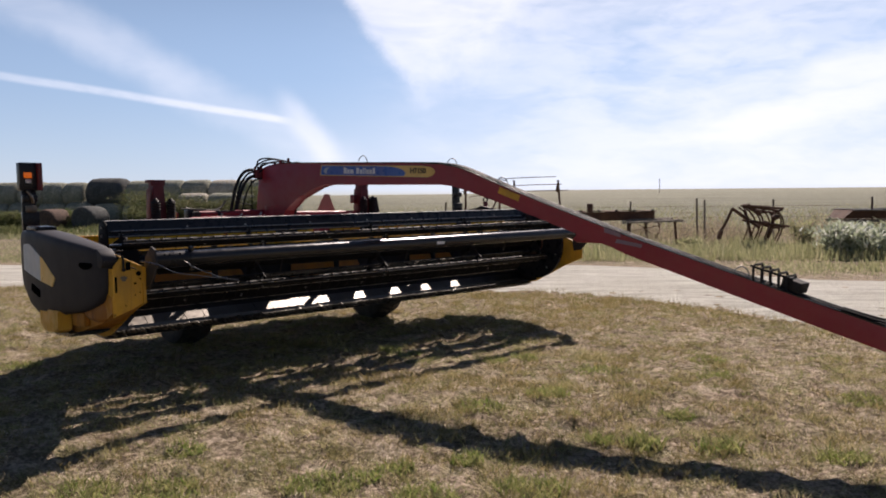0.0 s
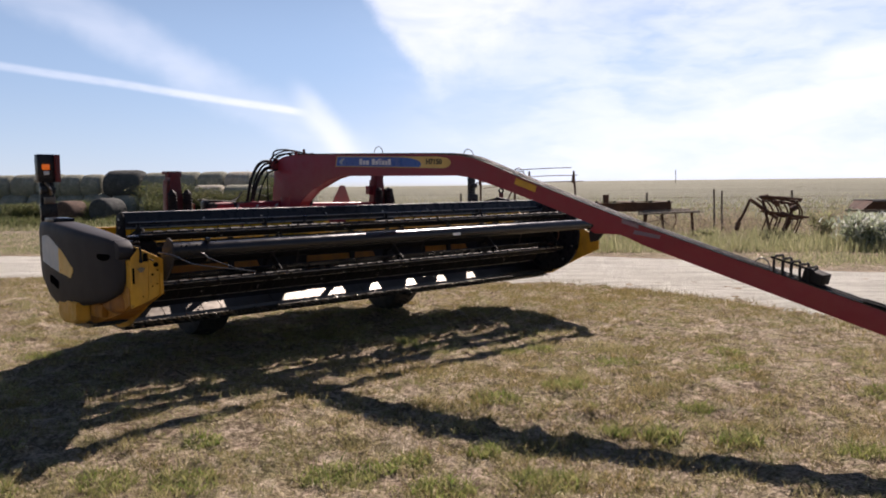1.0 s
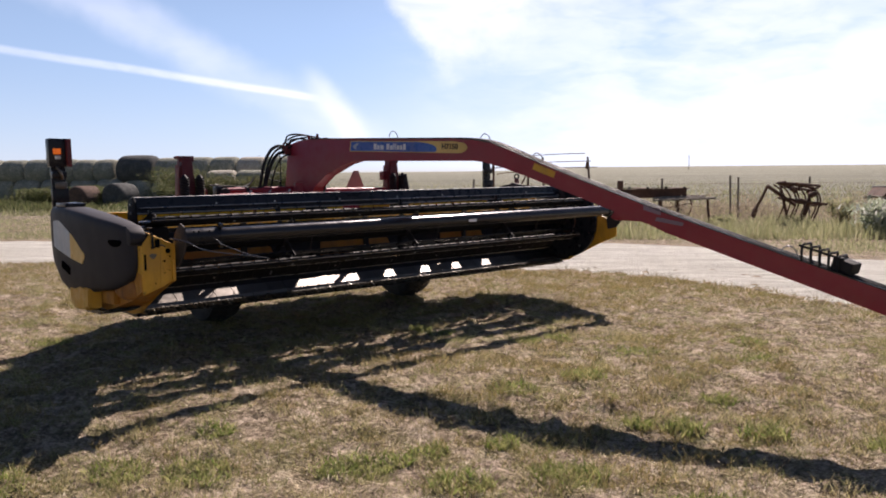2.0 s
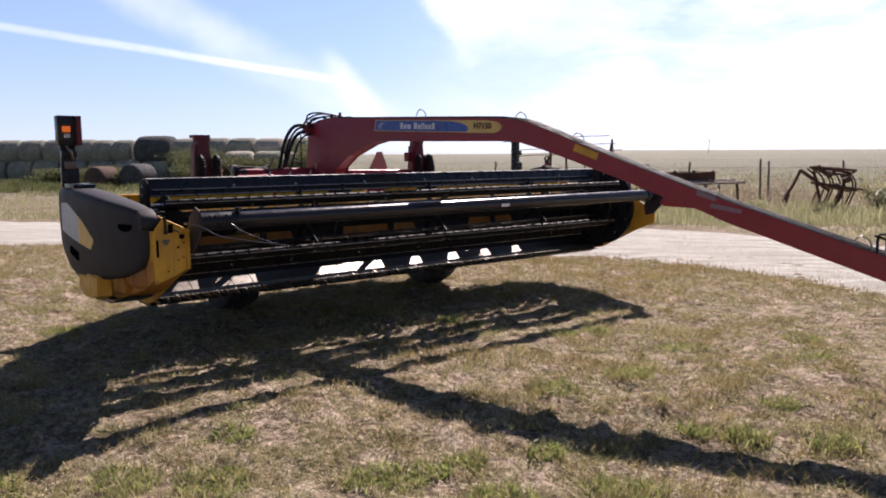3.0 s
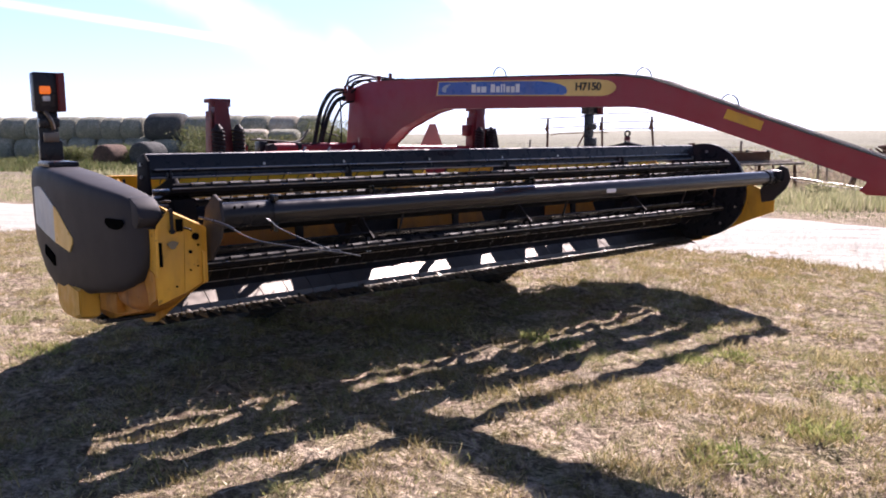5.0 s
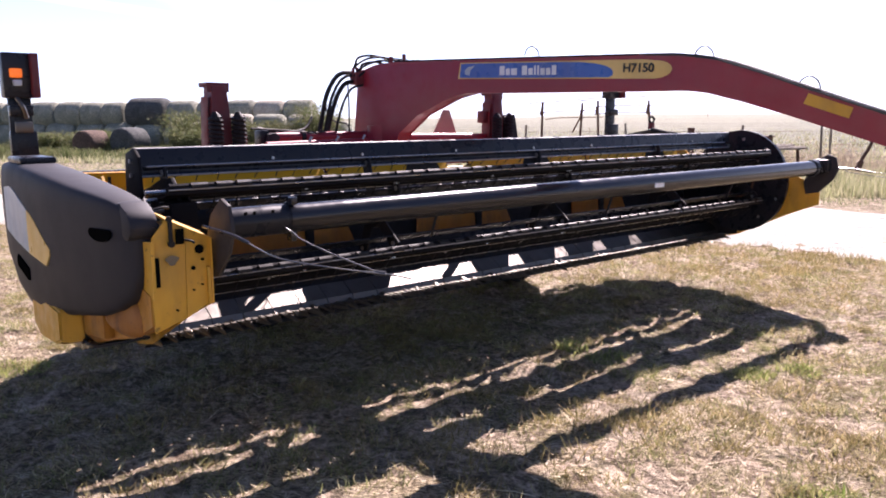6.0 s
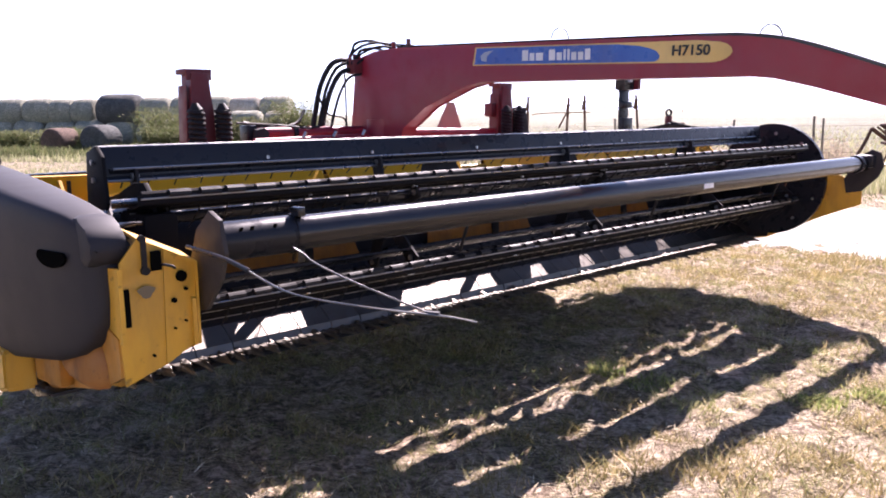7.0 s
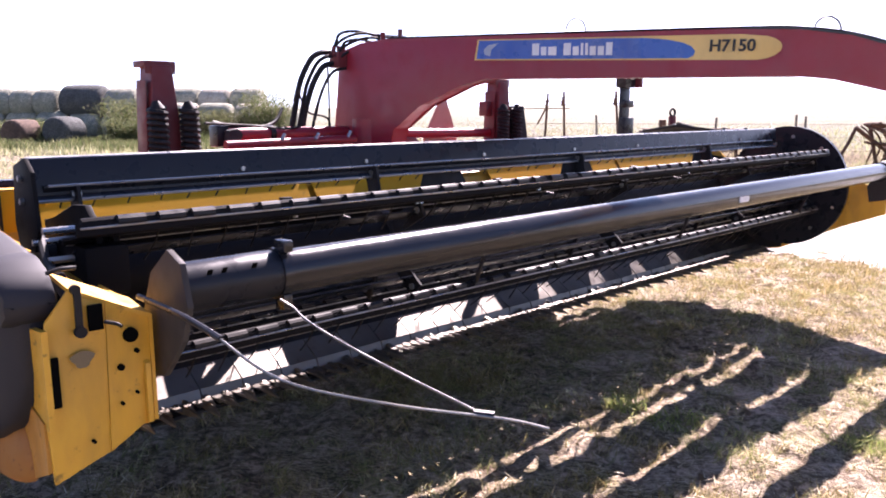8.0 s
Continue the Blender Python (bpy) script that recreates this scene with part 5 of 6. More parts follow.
def near_lawn():
    rng = np.random.default_rng(4)

    def field(n, lo, hi, power):
        return rng.uniform(-8.2, 6.6, n), lo + (hi - lo) * rng.random(n) ** power

    def off_road(x, y, slack):
        return y < np.array([road_edges(a)[0] for a in x]) + slack
    # matted dry grass in clumps
    x, y = field(330000, 2.2, 12.6, 1.2)
    d = 0.7 * soft_noise(x, y, 1.7, 2.0) + soft_noise(x, y, 5.2, 5.0)
    keep = (d + rng.uniform(-0.12, 0.12, len(x)) > 0.17) & off_road(x, y, 0.12)
    x, y, d = x[keep], y[keep], d[keep]
    h = rng.uniform(0.014, 0.040, len(x)) * (0.7 + 1.5 * np.clip(d, 0, 1))
    put_blades("dry_grass", GRASS_DRY, np.stack([x, y, sod(x, y)], 1), h, rng.uniform(0.003, 0.008, len(x)), rng.uniform(0.3, 1.9, len(x)), "short matted dry grass in clumps", "grass", rng)
    # clumps of sod: short blades spreading from one crown
    n = 7000
    cx, cy = field(n, 2.2, 12.4, 1.25)
    keep = off_road(cx, cy, 0.1) & (soft_noise(cx, cy, 0.9, 41.0) + rng.uniform(-0.5, 0.5, n) > -0.25)
    cx, cy = cx[keep], cy[keep]
    n = len(cx)
    per = 40
    size = rng.uniform(0.025, 0.075, n) * (0.8 + 0.6 * rng.random(n) ** 3)
    x = np.repeat(cx, per) + rng.normal(0, 1, n * per) * np.repeat(size, per) * 0.75
    y = np.repeat(cy, per) + rng.normal(0, 1, n * per) * np.repeat(size, per) * 0.75
    z = np.repeat(sod(cx, cy), per)
    put_blades("sod_clumps", SOD, np.stack([x, y, z], 1), rng.uniform(0.4, 1.0, n * per) * np.repeat(size, per), rng.uniform(0.003, 0.007, n * per), rng.uniform(0.3, 1.6, n * per), "small clumps of straw-coloured and olive sod", "grass", rng)
    # small scattered tussocks, some still green
    for name, mat, count, seed, label in (("olive_tussocks", GRASS_GREEN, 900, 61.0, "small olive-green tussocks"), ("tan_tussocks", GRASS_DRY, 1300, 77.0, "small tan tussocks of dry grass")):
        cx, cy = field(count * 3, 2.6, 12.2, 1.15)
        keep = off_road(cx, cy, -0.05) & (soft_noise(cx, cy, 0.55, seed) + rng.uniform(-0.45, 0.45, len(cx)) > 0.08 + (mat == GRASS_GREEN) * 0.15 * np.clip(cy - 5.2 - 0.6 * np.clip(cx, -2, 3), 0, 3))
        cx, cy = cx[keep][:count], cy[keep][:count]
        n, per = len(cx), 70
        size = rng.uniform(0.035, 0.095, n) * (1 + 0.6 * rng.random(n) ** 4)
        x = np.repeat(cx, per) + rng.normal(0, 0.9, n * per) * np.repeat(size, per)
        y = np.repeat(cy, per) + rng.normal(0, 0.6, n * per) * np.repeat(size, per)
        put_blades(name, mat, np.stack([x, y, np.repeat(sod(cx, cy), per)], 1), rng.uniform(0.35, 1.0, n * per) * np.repeat(0.018 + size * 0.72, per), rng.uniform(0.003, 0.008, n * per), rng.uniform(0.2, 1.3, n * per), label, "grass", rng)
    # loose straw lying flat
    x, y = field(60000, 2.2, 12.4, 1.2)
    keep = off_road(x, y, 0.0)
    x, y = x[keep], y[keep]
    put_blades("loose_straw", STRAW, np.stack([x, y, sod(x, y) + 0.012], 1), rng.uniform(0.004, 0.014, len(x)), rng.uniform(0.0035, 0.0075, len(x)), rng.uniform(3, 9, len(x)), "loose pale straw lying on the sod", "straw", rng)
    # single long stalks, fallen over
    x, y = field(260, 2.6, 11.5, 1.1)
    keep = off_road(x, y, -0.1)
    x, y = x[keep], y[keep]
    put_blades("fallen_stalks", STRAW, np.stack([x, y, sod(x, y) + 0.02], 1), rng.uniform(0.010, 0.035, len(x)), rng.uniform(0.008, 0.014, len(x)), rng.uniform(3.5, 7, len(x)), "single pale stalks lying on the sod", "straw", rng, 2)
    # green patches
    x, y = field(240000, 2.2, 12.3, 1.3)
    d = soft_noise(x, y, 1.1, 12.0) + 0.7 * soft_noise(x, y, 3.6, 15.0) - 0.22 * np.clip(y - 4.9, -1.5, 3.5)
    keep = (d + rng.uniform(-0.2, 0.2, len(x)) > 0.04) & off_road(x, y, 0.0)
    x, y = x[keep], y[keep]
    put_blades("green_grass", GRASS_GREEN, np.stack([x, y, sod(x, y)], 1), rng.uniform(0.015, 0.055, len(x)), rng.uniform(0.003, 0.008, len(x)), rng.uniform(0.2, 1.2, len(x)), "short green grass among the dry", "grass", rng)
    # longer brown grass beside the track
    x = rng.uniform(-14, 8, 30000)
    y = np.array([road_edges(a)[0] for a in x]) - np.abs(rng.normal(0, 0.8, len(x))) + np.abs(rng.normal(0, 0.28, len(x)))
    d = np.clip(0.7 + soft_noise(x, y, 1.6, 66.0), 0.25, 1.6)
    put_blades("track_side_grass", GRASS_DRY, np.stack([x, y, sod(x, y)], 1), rng.uniform(0.03, 0.085, len(x)) * d, rng.uniform(0.005, 0.011, len(x)), rng.uniform(0.2, 0.9, len(x)), "longer tawny grass along the track", "grass", rng)
    return rng


def tuft(x, y, r, h, n, rng):
    a, d = rng.uniform(0, 2 * np.pi, n), r * np.sqrt(rng.random(n))
    px, py = x + d * np.cos(a) * 1.3, y + d * np.sin(a)
    xyz = np.stack([px, py, sod(px, py)], 1)
    ob = put_blades("grass_tuft", TUFT, xyz, rng.uniform(0.35, 0.9, n) * h, rng.uniform(0.005, 0.011, n), rng.uniform(0.3, 1.5, n), "green tuft of grass", "grass tuft", rng, 2)
    ob["group"] = "grass tufts"
    return ob


rng = near_lawn()
TUFTS = [(0.76, 6.26, .12, .09), (1.03, 5.48, .07, .10), (1.29, 5.44, .10, .11), (1.74, 5.44, .11, .10), (0.23, 5.11, .08, .09), (0.59, 4.73, .15, .09), (0.05, 4.60, .14, .09), (1.61, 5.95, .09, .06), (0.28, 5.95, .13, .07),
         (0.37, 7.42, .09, .07), (0.62, 7.50, .09, .07), (1.21, 7.05, .16, .05), (-0.61, 7.78, .08, .08), (-0.40, 7.62, .10, .05), (-1.30, 4.59, .15, .08), (-0.55, 4.73, .16, .08), (-0.33, 4.82, .10, .07), (-1.74, 4.55, .13, .08), (-1.41, 5.05, .09, .06),
         (-0.16, 4.98, .09, .07), (2.1, 6.89, .12, .06), (2.4, 5.3, .12, .09), (1.2, 4.45, .13, .08), (2.6, 4.6, .15, .09), (-2.3, 4.3, .16, .08), (3.0, 6.4, .12, .06), (2.2, 7.5, .14, .05), (-3.72, 6.99, .16, .06)]
for x, y, r, h in TUFTS:
    tuft(x, y, r, h, int(2200 * r), rng)


def verge():
    rng = np.random.default_rng(9)
    n = 110000
    x = rng.uniform(-36, 24, n)
    edge = np.array([road_edges(a)[1] for a in x])
    y = edge + rng.gamma(1.5, 2.6, n)
    d = soft_noise(x, y, 0.5, 30.0) + 0.6 * soft_noise(x, y, 1.7, 33.0)
    left = x < -5.5
    far = np.clip((y - edge) / 5.0, 0.10, 1.0)
    h = rng.uniform(0.10, 0.42, n) * far * np.clip(0.8 + d, 0.2, 1.6)
    h[left] = (rng.uniform(0.03, 0.10, n) * np.clip(0.7 + d, 0.3, 1.5))[left]
    deep = left & (y > 29)
    h[deep] = (rng.uniform(0.08, 0.30, n) * np.clip(0.8 + d, 0.3, 1.5))[deep]
    keep = d + rng.uniform(-0.7, 0.7, n) > -0.3
    x, y, h = x[keep], y[keep], h[keep]
    n = len(x)
    yard = (x < -5.5) & (y + 1.2 * soft_noise(x, y, 0.4, 81.0) > 27.0)
    for name, mat, m, label in (("verge_weeds", WEED, ~yard, "rank tawny weeds beyond the track"), ("yard_weeds", YARD_GREEN, yard, "rank green weeds between the bales and the track")):
        n = int(m.sum())
        put_blades(name, mat, np.stack([x[m], y[m], np.zeros(n)], 1), h[m], rng.uniform(0.010, 0.026, n), rng.uniform(0.1, 0.8, n), label, "weeds", rng, 2)
    # deeper weeds before the bale stack
    n = 34000
    x, y = rng.uniform(-36, -8, n), rng.uniform(28, 37, n)
    h = rng.uniform(0.10, 0.50, n) * np.clip(0.6 + soft_noise(x, y, 0.5, 71.0), 0.15, 1.5)
    put_blades("bale_yard_weeds", YARD_GREEN, np.stack([x, y, np.zeros(n)], 1), h, rng.uniform(0.02, 0.05, n), rng.uniform(0.1, 0.8, n), "green weeds before the bale stack", "weeds", rng, 2)
    # belt of dead stalks: thin stems with ragged heads
    cx = rng.uniform(-8, 22, 900)
    cy = 25.0 + rng.normal(0, 2.0, 900)
    ch = rng.uniform(0.30, 0.85, 900) * np.clip(0.75 + 0.7 * soft_noise(cx, cy * 0.3, 0.4, 50.0), 0.3, 1.3)
    k = rng.integers(0, 900, 9000)
    x, y = cx[k] + rng.normal(0, 0.10, 9000), cy[k] + rng.normal(0, 0.10, 9000)
    put_blades("dead_weeds", WEED_DEAD, np.stack([x, y, np.zeros(9000)], 1), ch[k] * rng.uniform(0.5, 1.0, 9000), rng.uniform(0.008, 0.016, 9000), rng.uniform(0.05, 0.5, 9000), "belt of dead brown weed stalks", "weeds", rng, 2)
    k = rng.integers(0, 900, 26000)
    z = ch[k] * rng.uniform(0.3, 1.05, 26000)
    x, y = cx[k] + rng.normal(0, 0.16, 26000), cy[k] + rng.normal(0, 0.16, 26000)
    put_blades("dead_weed_heads", WEED_DEAD, np.stack([x, y, z], 1), rng.uniform(0.02, 0.07, 26000), rng.uniform(0.02, 0.05, 26000), rng.uniform(0.3, 2.0, 26000), "ragged dry heads of dead weeds", "weeds", rng)
    n = 16000
    x, y = rng.uniform(1.5, 13, n), rng.uniform(17.0, 21.4, n)
    d = np.clip(0.75 + soft_noise(x, y, 0.7, 91.0) + 0.5 * soft_noise(x, y, 2.2, 93.0), 0.15, 1.5)
    put_blades("pale_tall_grass", WEED, np.stack([x, y, np.zeros(n)], 1), rng.uniform(0.10, 0.40, n) * d, rng.uniform(0.008, 0.02, n), rng.uniform(0.1, 0.6, n), "pale tall grass standing before the old implements", "grass", rng, 2)
    # far pasture
    n = 40000
    y = 26 + 90 * rng.random(n) ** 1.6
    x = rng.uniform(-0.7, 0.7, n) * y
    put_blades("pasture_grass", WEED, np.stack([x, y, np.zeros(n)], 1), rng.uniform(0.08, 0.25, n), rng.uniform(0.03, 0.07, n), rng.uniform(0.1, 0.6, n), "pale dry pasture grass", "grass", rng)


verge()


def track_stones():
    """Loose stones and dark crumbs on the dirt track, in one mesh."""
    rng = np.random.default_rng(23)
    b_v, b_f = [], []
    for _ in range(4200):
        x = rng.uniform(-9, 11)
        a, c = road_edges(x)
        y = a + (c - a) * rng.random()
        r = rng.uniform(0.005, 0.014)
        z = ground_z(x, y) + 0.018
        k = len(b_v)
        for i in range(5):
            t = 2 * math.pi * i / 5 + rng.uniform(-.3, .3)
            b_v.append((x + r * 1.3 * math.cos(t), y + r * math.sin(t), z))
        b_v.append((x + rng.uniform(-.3, .3) * r, y, z + r * rng.uniform(0.3, 0.6)))
        b_f += [(k + i, k + (i + 1) % 5, k + 5) for i in range(5)]
    me = bpy.data.meshes.new("track_stones")
    me.from_pydata(b_v, [], b_f)
    me.materials.append(STONE)
    tagged(new("track_stones", me), "small loose stones and clods on the dirt track", "stones", kind="stuff")


track_stones()


def bale_mesh(dia, length, seed, sag):
    b = fresh()
    rings = []
    prof = [(0.0, -0.5), (0.62, -0.5), (0.86, -0.475), (0.97, -0.41), (1.0, -0.3), (1.0, 0.0), (1.0, 0.3), (0.97, 0.41), (0.86, 0.475), (0.62, 0.5), (0.0, 0.5)]
    for k, (r, x) in enumerate(prof[1:-1]):
        loop = []
        for i in range(28):
            a = 2 * math.pi * i / 28
            rr = dia / 2 * r * (1 + 0.035 * noise.noise((math.cos(a) * 2, math.sin(a) * 2 + x * 3, seed)))
            z = rr * math.sin(a)
            if z < -dia * 0.36:
                z = -dia * 0.36 + (z + dia * 0.36) * 0.35
            loop.append(b.verts.new((x * length, rr * math.cos(a) * (1 + sag), z * (1 - sag))))
        rings.append(loop)
    skin(b, rings)
    return b


def build_bales():
    r = random.Random(11)
    def bale(x, y, z, kind, dia, length, turn, label):
        ob = link_mesh("round_bale", bale_mesh(dia, length, r.random() * 50, 0.03), kind, None, "", 50)
        ob.matrix_world = pose(x, y, z, 0, 0, turn)
        tagged(ob, label, "hay bale", "stacked round bales")
    grey, dark, pale = "weathered grey round hay bale in a stack", "old dark round hay bale on top of the stack", "pale round hay bale in a stack"
    for k in range(15):
        x = -31.5 + k * 1.50
        bale(x, 38.4 + r.uniform(-.1, .1), 0.56, BALE, 1.48, 1.42, 0 + r.uniform(-5, 5), grey)
    tops = [(-30.6, 0, 1.28), (-29.2, 0, 1.28), (-27.8, 0, 1.28), (-26.4, 0, 1.26), (-25.0, 0, 1.30), (-23.6, 0, 1.30), (-22.45, 0, 1.24), (-21.35, 0, 1.24), (-19.65, 1, 1.52), (-17.9, 0, 1.34), (-16.4, 0, 1.38), (-15.0, 0, 1.38), (-13.6, 2, 1.34), (-12.2, 0, 1.36)]
    for x, kind, dia in tops:
        m = (BALE, BALE_DARK, BALE_PALE)[kind]
        bale(x, 38.5, 1.55 + (0.05 if kind == 1 else 0), m, dia * 1.08, 1.95 if kind == 1 else (1.12 if -22.6 < x < -21 else 1.38), r.uniform(-6, 6), (grey, dark, pale)[kind])
    for x, y, kind, dia in ((-14.6, 36.9, 2, 1.25), (-13.1, 36.9, 0, 1.25), (-11.6, 37.2, 2, 1.2), (-16.2, 36.8, 2, 1.1)):
        bale(x, y, 0.98 if x > -15.5 else 0.72, (BALE, BALE_DARK, BALE_PALE)[kind], dia, 1.4, r.uniform(-12, 12), (grey, dark, pale)[kind])
    for x, y, dia, mat, lab in ((-17.9, 33.4, 1.22, BALE_DARK, "dark rotting round bale among weeds"), (-19.5, 33.2, 1.08, BALE_BROWN, "red-brown rotting round bale among weeds")):
        bale(x, y, dia * 0.38, mat, dia, 1.2, 70 + r.uniform(-10, 10), lab)


build_bales()


def shrub(name, x, y, w, h, leaves, mat, label, seed, leaf=0.05, stems=9):
    """Stems from one root, leaves in clumps along them."""
    r = np.random.default_rng(seed)
    root = thing(name, pose(x, y, 0), label, "shrub")
    b = fresh()
    tips = []
    for k in range(stems):
        a = 2 * math.pi * (k + r.random()) / stems
        d = w / 2 * (0.3 + 0.7 * r.random())
        hh = h * (0.55 + 0.45 * r.random())
        pts = [Vector((0.03 * math.cos(a), 0.03 * math.sin(a), -0.03)), Vector((d * 0.4 * math.cos(a), d * 0.4 * math.sin(a), hh * 0.5)), Vector((d * math.cos(a), d * math.sin(a), hh))]
        bm_path(b, pts, 0.012, 5, 3)
        tips += curve_points(pts, 5)[3:]
    part("stems", b, WEED_DEAD, root)
    tips = np.array([tuple(t) for t in tips])
    c = tips[r.integers(0, len(tips), leaves)] + r.normal(0, 1, (leaves, 3)) * np.array([w * 0.11, w * 0.11, h * 0.10])
    c[:, 2] = np.maximum(c[:, 2], 0.0)
    ob = put_blades("leaves", mat, c, r.uniform(0.6, 1.4, leaves) * leaf, r.uniform(0.3, 0.6, leaves) * leaf, r.uniform(0.4, 2.5, leaves), "", "", r, 2)
    ob.parent = root
    return root


shrub("silver_bush", 8.1, 18.4, 1.8, 0.66, 2600, LEAF_SILVER, "silvery grey-green sagebrush beside the track", 3, 0.115, 20)
shrub("silver_bush", 8.75, 18.7, 1.4, 0.62, 1300, LEAF_SILVER, "silvery grey-green sagebrush beside the track", 5, 0.11, 14)
for k, (x, y, w, h) in enumerate(((-13.2, 35.0, 2.4, 1.4), (-20.6, 34.8, 1.8, 0.8), (-12.0, 35.6, 2.0, 1.2), (-16.0, 35.4, 2.6, 1.6), (-14.6, 35.8, 1.8, 1.2), (-10.4, 35.5, 2.6, 2.1), (-15.6, 34.0, 2.0, 0.9), (-18.6, 33.9, 1.6, 0.7), (-22.5, 34.5, 2.0, 0.7))):
    shrub("weed_bush", x, y, w, h, 9000, LEAF_OLIVE if k in (0, 2, 4) else YARD_GREEN, "tall tawny weed bush against the bale stack" if k in (0, 2, 4) else "green weed bush against the bale stack", 20 + k, 0.07, 18)
for k, (x, y, w, h) in enumerate(((9.6, 20.4, 1.1, .6), (8.0, 21.0, .8, .7), (4.9, 19.6, .6, .3))):
    shrub("roadside_weed", x, y, w, h, 1100, WEED, "bushy pale green weed at the track's edge" if k % 2 else "bushy tawny weed at the track's edge", 40 + k, 0.07)


# ---- old implements ----
def wobbly(b, p, q, r, rnd, seg=7):
    p, q = Vector(p), Vector(q)
    m = (p + q) / 2 + Vector((rnd.uniform(-1, 1), rnd.uniform(-1, 1), rnd.uniform(-1, 1))) * 0.02
    bm_path(b, [p, m, q], r, seg, 3)


def build_cultivator():
    """Rusty spring-tooth implement, tilted on its drawbar."""
    r = random.Random(2)
    root = thing("cultivator", pose(6.45, 20.6, 0), "rusty old spring-tooth cultivator standing in weeds", "farm implement")
    b = fresh()
    wobbly(b, (-0.66, -0.1, 0.42), (-0.34, 0, 1.02), 0.035, r)
    wobbly(b, (-0.34, 0, 1.02), (0.35, 0.1, 0.55), 0.045, r)
    part("drawbar", b, RUST, root)
    b = fresh()
    bm_box(b, (-0.66, -0.1, 0.36), (0.10, 0.12, 0.22), Euler((0, 0.3, 0)).to_matrix(), 0.02)
    part("hitch", b, RUST, root)
    for k in range(3):
        b = fresh()
        y = -0.35 + 0.35 * k
        wobbly(b, (-0.18 + 0.10 * k, y, 1.10 - 0.02 * k), (0.78, y, 1.02 - 0.06 * k), 0.03, r)
        wobbly(b, (0.02, y, 0.72), (0.95, y, 0.58 - 0.04 * k), 0.028, r)
        part("frame_bar", b, RUST, root)
    for k in range(4):
        x = -0.05 + 0.26 * k
        b = fresh()
        wobbly(b, (x, -0.4, 1.12 - 0.04 * k), (x + 0.06, 0.4, 1.08 - 0.05 * k), 0.03, r)
        part("cross_bar", b, RUST, root)
    for k in range(8):
        x = 0.02 + 0.115 * k
        y = r.uniform(-0.4, 0.4)
        b = fresh()
        bm_path(b, [(x - 0.12, y, 1.05 - 0.03 * k), (x + 0.04, y, 0.92), (x + 0.16, y, 0.70), (x + 0.12, y, 0.46), (x + 0.02, y, 0.20), (x - 0.04, y, 0.0)], 0.019, 6, 4)
        part("spring_tooth", b, RUST, root)
    for x, t in ((0.12, -0.25), (0.62, 0.3)):
        b = fresh()
        bm_box(b, (x, 0.1, 0.50), (0.06, 0.06, 1.02), Euler((0, t, 0)).to_matrix(), 0.008)
        part("support", b, RUST, root)
    for x, z, t in ((0.25, 0.92, 0.5), (0.68, 0.80, -0.4), (0.45, 0.66, 0.2)):
        part("clamp", bm_box(fresh(), (x, -0.1, z), (0.16, 0.14, 0.10), Euler((0.2, t, 0.3)).to_matrix(), 0.02), RUST, root)


def iron_wheel(root, x, y, r):
    """Narrow spoked wheel standing among the weeds."""
    b = fresh()
    bm_path(b, [(x + r * math.cos(a), y, r + r * math.sin(a)) for a in np.linspace(0, 2 * math.pi, 21)], 0.022, 6, 1)
    wheel = part("wheel", b, RUST, root)
    for k in range(4):
        a = math.pi * k / 4 + 0.2
        d = Vector((math.cos(a), 0, math.sin(a))) * (r - 0.01)
        part("spoke", bm_rod(fresh(), Vector((x, y, r)) - d, Vector((x, y, r)) + d, 0.010, 6), RUST, wheel)


def build_seed_box():
    """Long rusty seed box with lids, a plank platform behind it."""
    r = random.Random(35)
    root = thing("seed_drill", pose(3.45, 22.6, 0, 0, 0, 3), "old rusty seed box with a grey plank platform in the weeds", "farm implement")
    part("box", bm_prism(fresh(), [(-1.3, -0.25, 0.90), (1.09, -0.25, 0.92), (1.09, -0.17, 0.68), (-1.3, -0.17, 0.66)], (0, 0.42, 0), 0.015), RUST, root, "rusty sheet-iron seed box")
    for k in range(5):
        x = -1.05 + k * 0.49
        part("lid", bm_box(fresh(), (x, -0.05, 0.925 + 0.012 * r.random()), (0.44, 0.46, 0.022), Euler((r.uniform(-.05, .05), r.uniform(-.03, .03), 0)).to_matrix(), 0.005), RUST, root)
        part("hinge", bm_box(fresh(), (x + 0.1, -0.27, 0.95), (0.07, 0.05, 0.05), None, 0.012), CAST, root)
    for k in range(4):
        part("plank", bm_box(fresh(), (0.95 + r.uniform(-.08, .08), -0.62 + 0.17 * k, 0.645 + 0.02 * k), (1.62 - 0.12 * k, 0.15, 0.045), Euler((0, -0.03, 0)).to_matrix(), 0.006), GREYWOOD, root)
    for x, y in ((-1.1, -0.1), (0.9, -0.1), (0.3, -0.5), (1.6, -0.5)):
        part("leg", bm_box(fresh(), (x, y, 0.32), (0.06, 0.06, 0.68), Euler((0, r.uniform(-.1, .1), 0)).to_matrix(), 0.008), RUST, root)
    iron_wheel(root, -1.15, 0.35, 0.42)
    iron_wheel(root, 0.95, 0.35, 0.42)


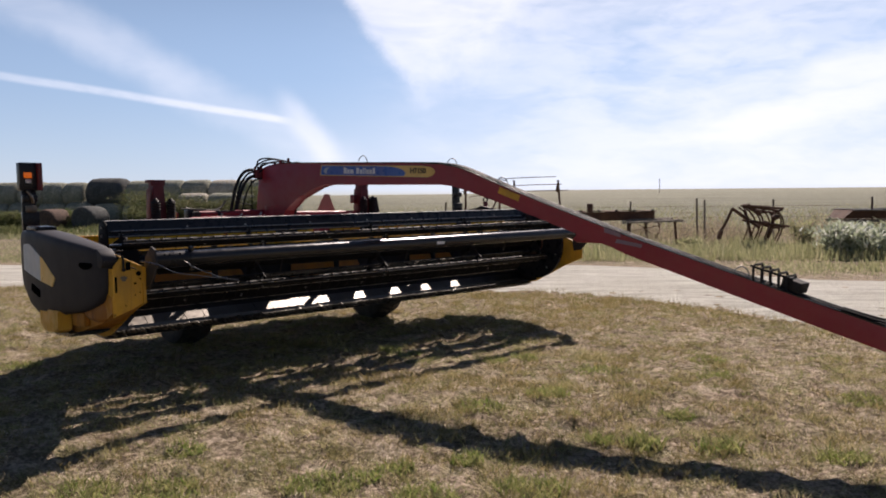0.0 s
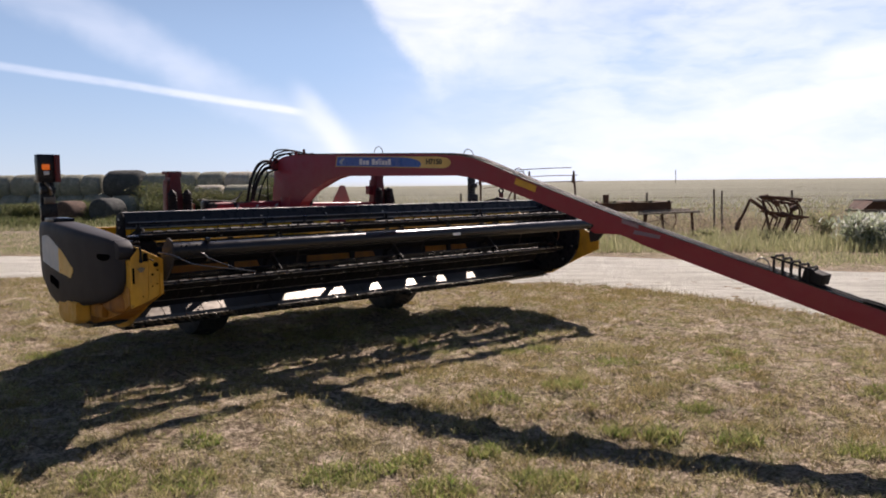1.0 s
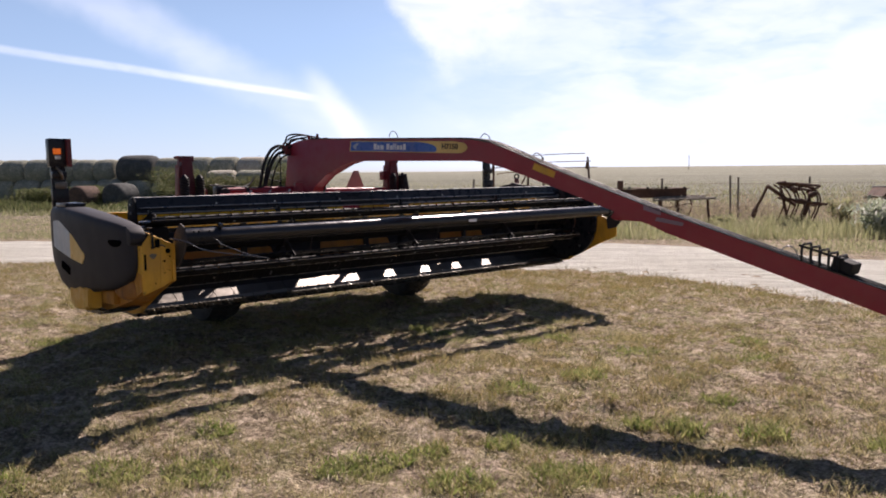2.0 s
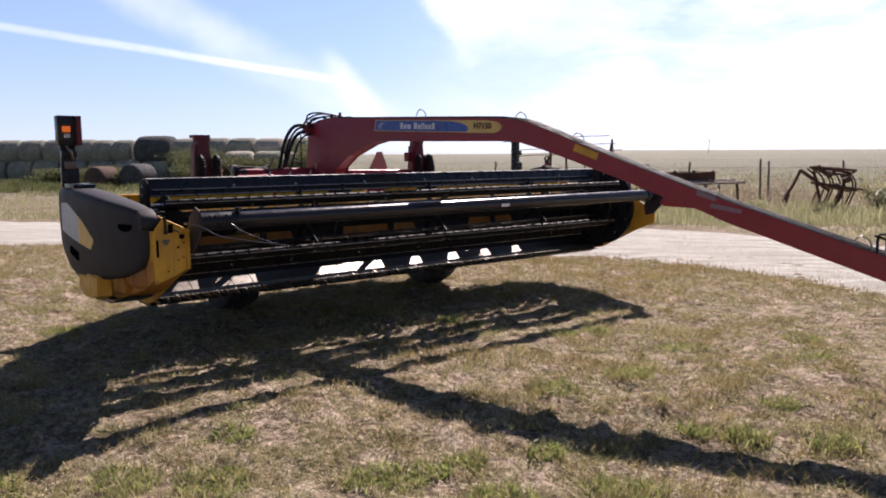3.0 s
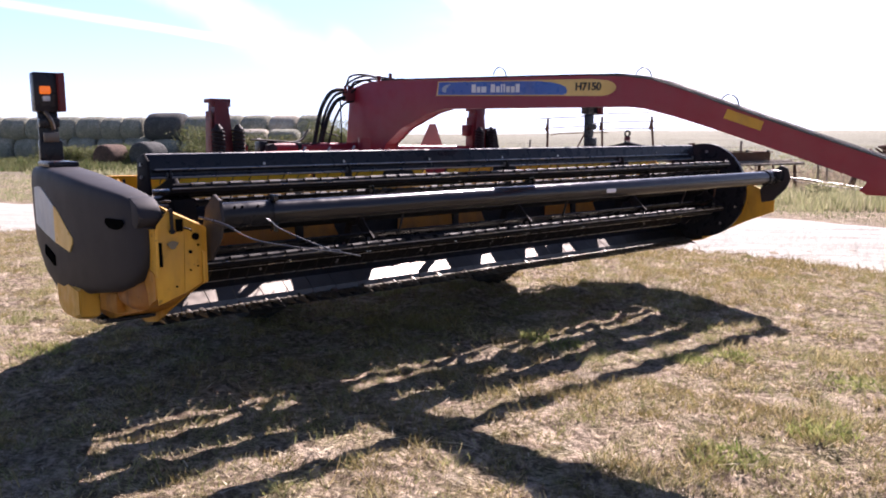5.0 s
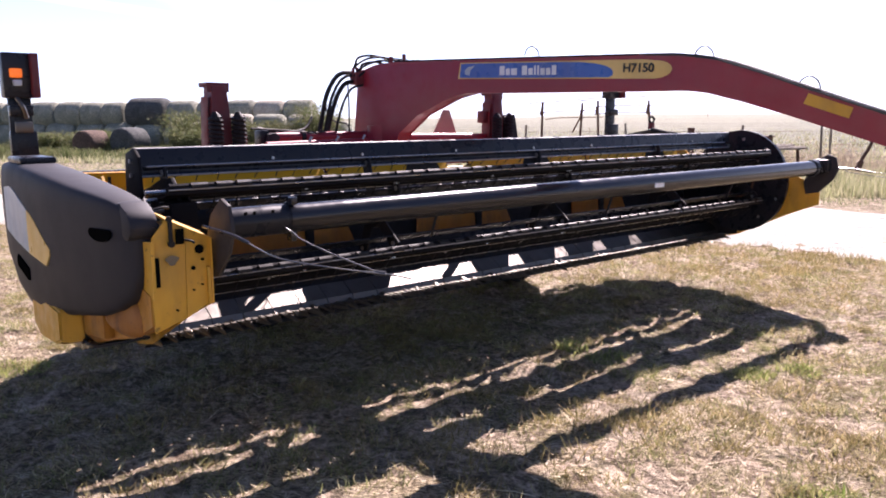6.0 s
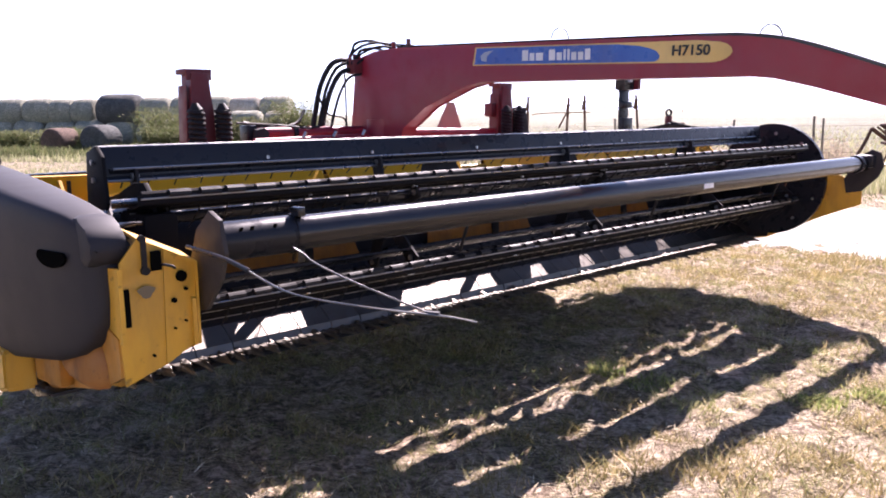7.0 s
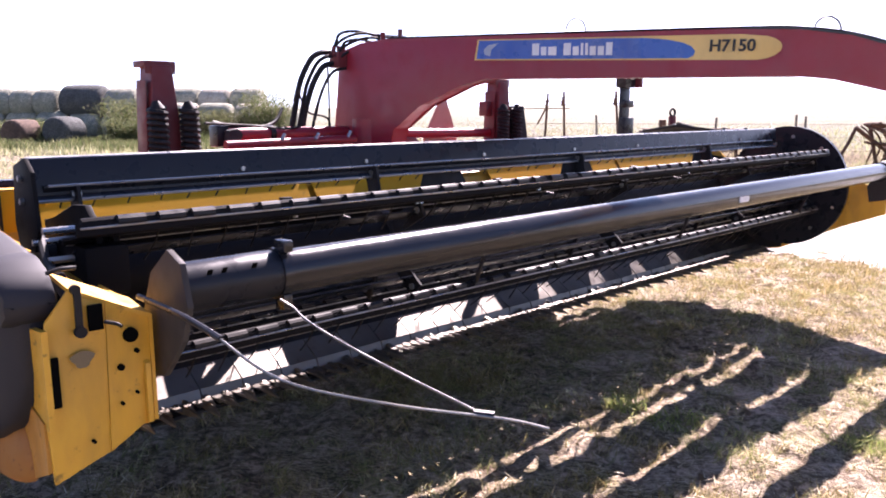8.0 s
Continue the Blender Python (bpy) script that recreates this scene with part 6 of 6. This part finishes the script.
def build_hopper():
    """Open hopper with a raked end on a low frame."""
    root = thing("hopper_wagon", pose(10.6, 22.0, 0), "rusty hopper with a raked end on a low iron frame", "farm implement")
    b = fresh()
    rim = [(-0.96, 0.0), (1.4, 0.0), (1.4, 1.2), (-0.96, 1.2)]
    foot = [(-1.16, 0.12), (1.25, 0.12), (1.25, 1.08), (-1.16, 1.08)]
    up, lo = [b.verts.new((x, y, 0.92)) for x, y in rim], [b.verts.new((x, y, 0.70)) for x, y in foot]
    inn, bot = [b.verts.new((x * 0.97, 0.6 + (y - 0.6) * 0.94, 0.915)) for x, y in rim], [b.verts.new((x * 0.95, 0.6 + (y - 0.6) * 0.9, 0.73)) for x, y in foot]
    for k in range(4):
        j = (k + 1) % 4
        b.faces.new((lo[k], lo[j], up[j], up[k])), b.faces.new((up[k], up[j], inn[j], inn[k])), b.faces.new((inn[k], inn[j], bot[j], bot[k]))
    b.faces.new(lo[::-1]), b.faces.new(bot)
    part("hopper", b, RUST, root, "rusty sheet-iron hopper")
    for y in (-0.01, 1.21):
        part("rim", bm_rod(fresh(), (-0.98, y, 0.925), (1.42, y, 0.925), 0.020, 8), ROD, root, "worn bare edge")
    for y in (0.0, 1.1):
        for z, x0 in ((0.64, -1.25), (0.47, -1.0)):
            part("frame_bar", bm_box(fresh(), (0.08 + (x0 + 1.25) / 2, y, z), (2.6 - (x0 + 1.25), 0.06, 0.05), None, 0.008), GREYWOOD if z > 0.6 else RUST, root)
        for x in (-0.8, 0.2, 1.1):
            part("strut", bm_box(fresh(), (x, y, 0.35), (0.05, 0.05, 0.72), Euler((0, 0.12 * x, 0)).to_matrix(), 0.008), RUST, root)
    for x in (-0.7, 1.0):
        iron_wheel(root, x, -0.06, 0.30)


build_cultivator()
build_seed_box()
build_hopper()


def build_rail_rack():
    """Leaning harrow sections: thin rails on stakes."""
    r = random.Random(8)
    root = thing("harrow_rack", pose(0, 26.7, 0), "row of old iron harrow rails on stakes", "farm implement")
    for x, t, lean in ((-0.90, 1.84, 0.02), (0.27, 1.82, 0.10), (0.72, 1.88, -0.08), (2.18, 1.88, -0.20)):
        b = fresh()
        bm_path(b, [(x - lean, 0.05, -0.05), (x - lean * .4, 0, 0.9), (x, 0, t)], 0.036, 7, 3)
        bm_box(b, (x - 0.02, -0.05, t - 0.28), (0.09, 0.08, 0.24), Euler((0, 0.15, 0)).to_matrix(), 0.03)
        part("stake", b, RUST, root)
    part("brace", bm_rod(fresh(), (0.0, 0.1, 0.95), (0.25, 0.0, 1.45), 0.025, 7), RUST, root)
    for x0, x1, zs in ((-1.3, 0.5, (1.84, 1.55, 1.36)), (0.1, 2.1, (1.95, 1.70, 1.50))):
        for k, z in enumerate(zs):
            b = fresh()
            bm_path(b, [(x0 + 0.25 * k, -0.06, z - 0.03), ((x0 + x1) / 2, -0.06, z + 0.02), (x1 + 0.2 * k, -0.06, z + 0.04)], 0.013, 6, 4)
            part("rail", b, RUST, root)


build_rail_rack()


def build_fence():
    root = thing("fence", pose(0, 23, 0), "wire fence on thin weathered posts along the pasture", "fence")
    r = random.Random(6)
    xs = [-1.3, 1.2, 3.97, 5.83, 6.04, 7.93, 10.58, 13.1, 15.7, 18.4]
    for x in xs:
        b = fresh()
        bm_path(b, [(x + r.uniform(-.04, .04), 0, -0.1), (x, 0, 0.7), (x + r.uniform(-.03, .03), 0, 1.18 + r.uniform(-.06, .12))], 0.028, 7, 3)
        part("post", b, GREYWOOD, root)
    for z in (0.4, 0.72, 1.03):
        b = fresh()
        bm_path(b, [(x, 0.045, z + (0.015 if i % 2 else 0)) for i, x in enumerate(xs)], 0.004, 4, 2)
        part("wire", b, RUST, root)


build_fence()
pole = thing("far_pole", pose(82.0, 420, 1.2), "lone far utility post on the skyline", "pole")
part("post", bm_rod(fresh(), (0, 0, 0), (0, 0, 7.4), 0.17, 8), GREYWOOD, pole)
stub = thing("short_post", pose(2.95, 24.0, 0), "short dark stub post among weeds", "post")
part("post", bm_rod(fresh(), (0, 0, 0), (0, 0, 1.12), 0.09, 10), RUST, stub)
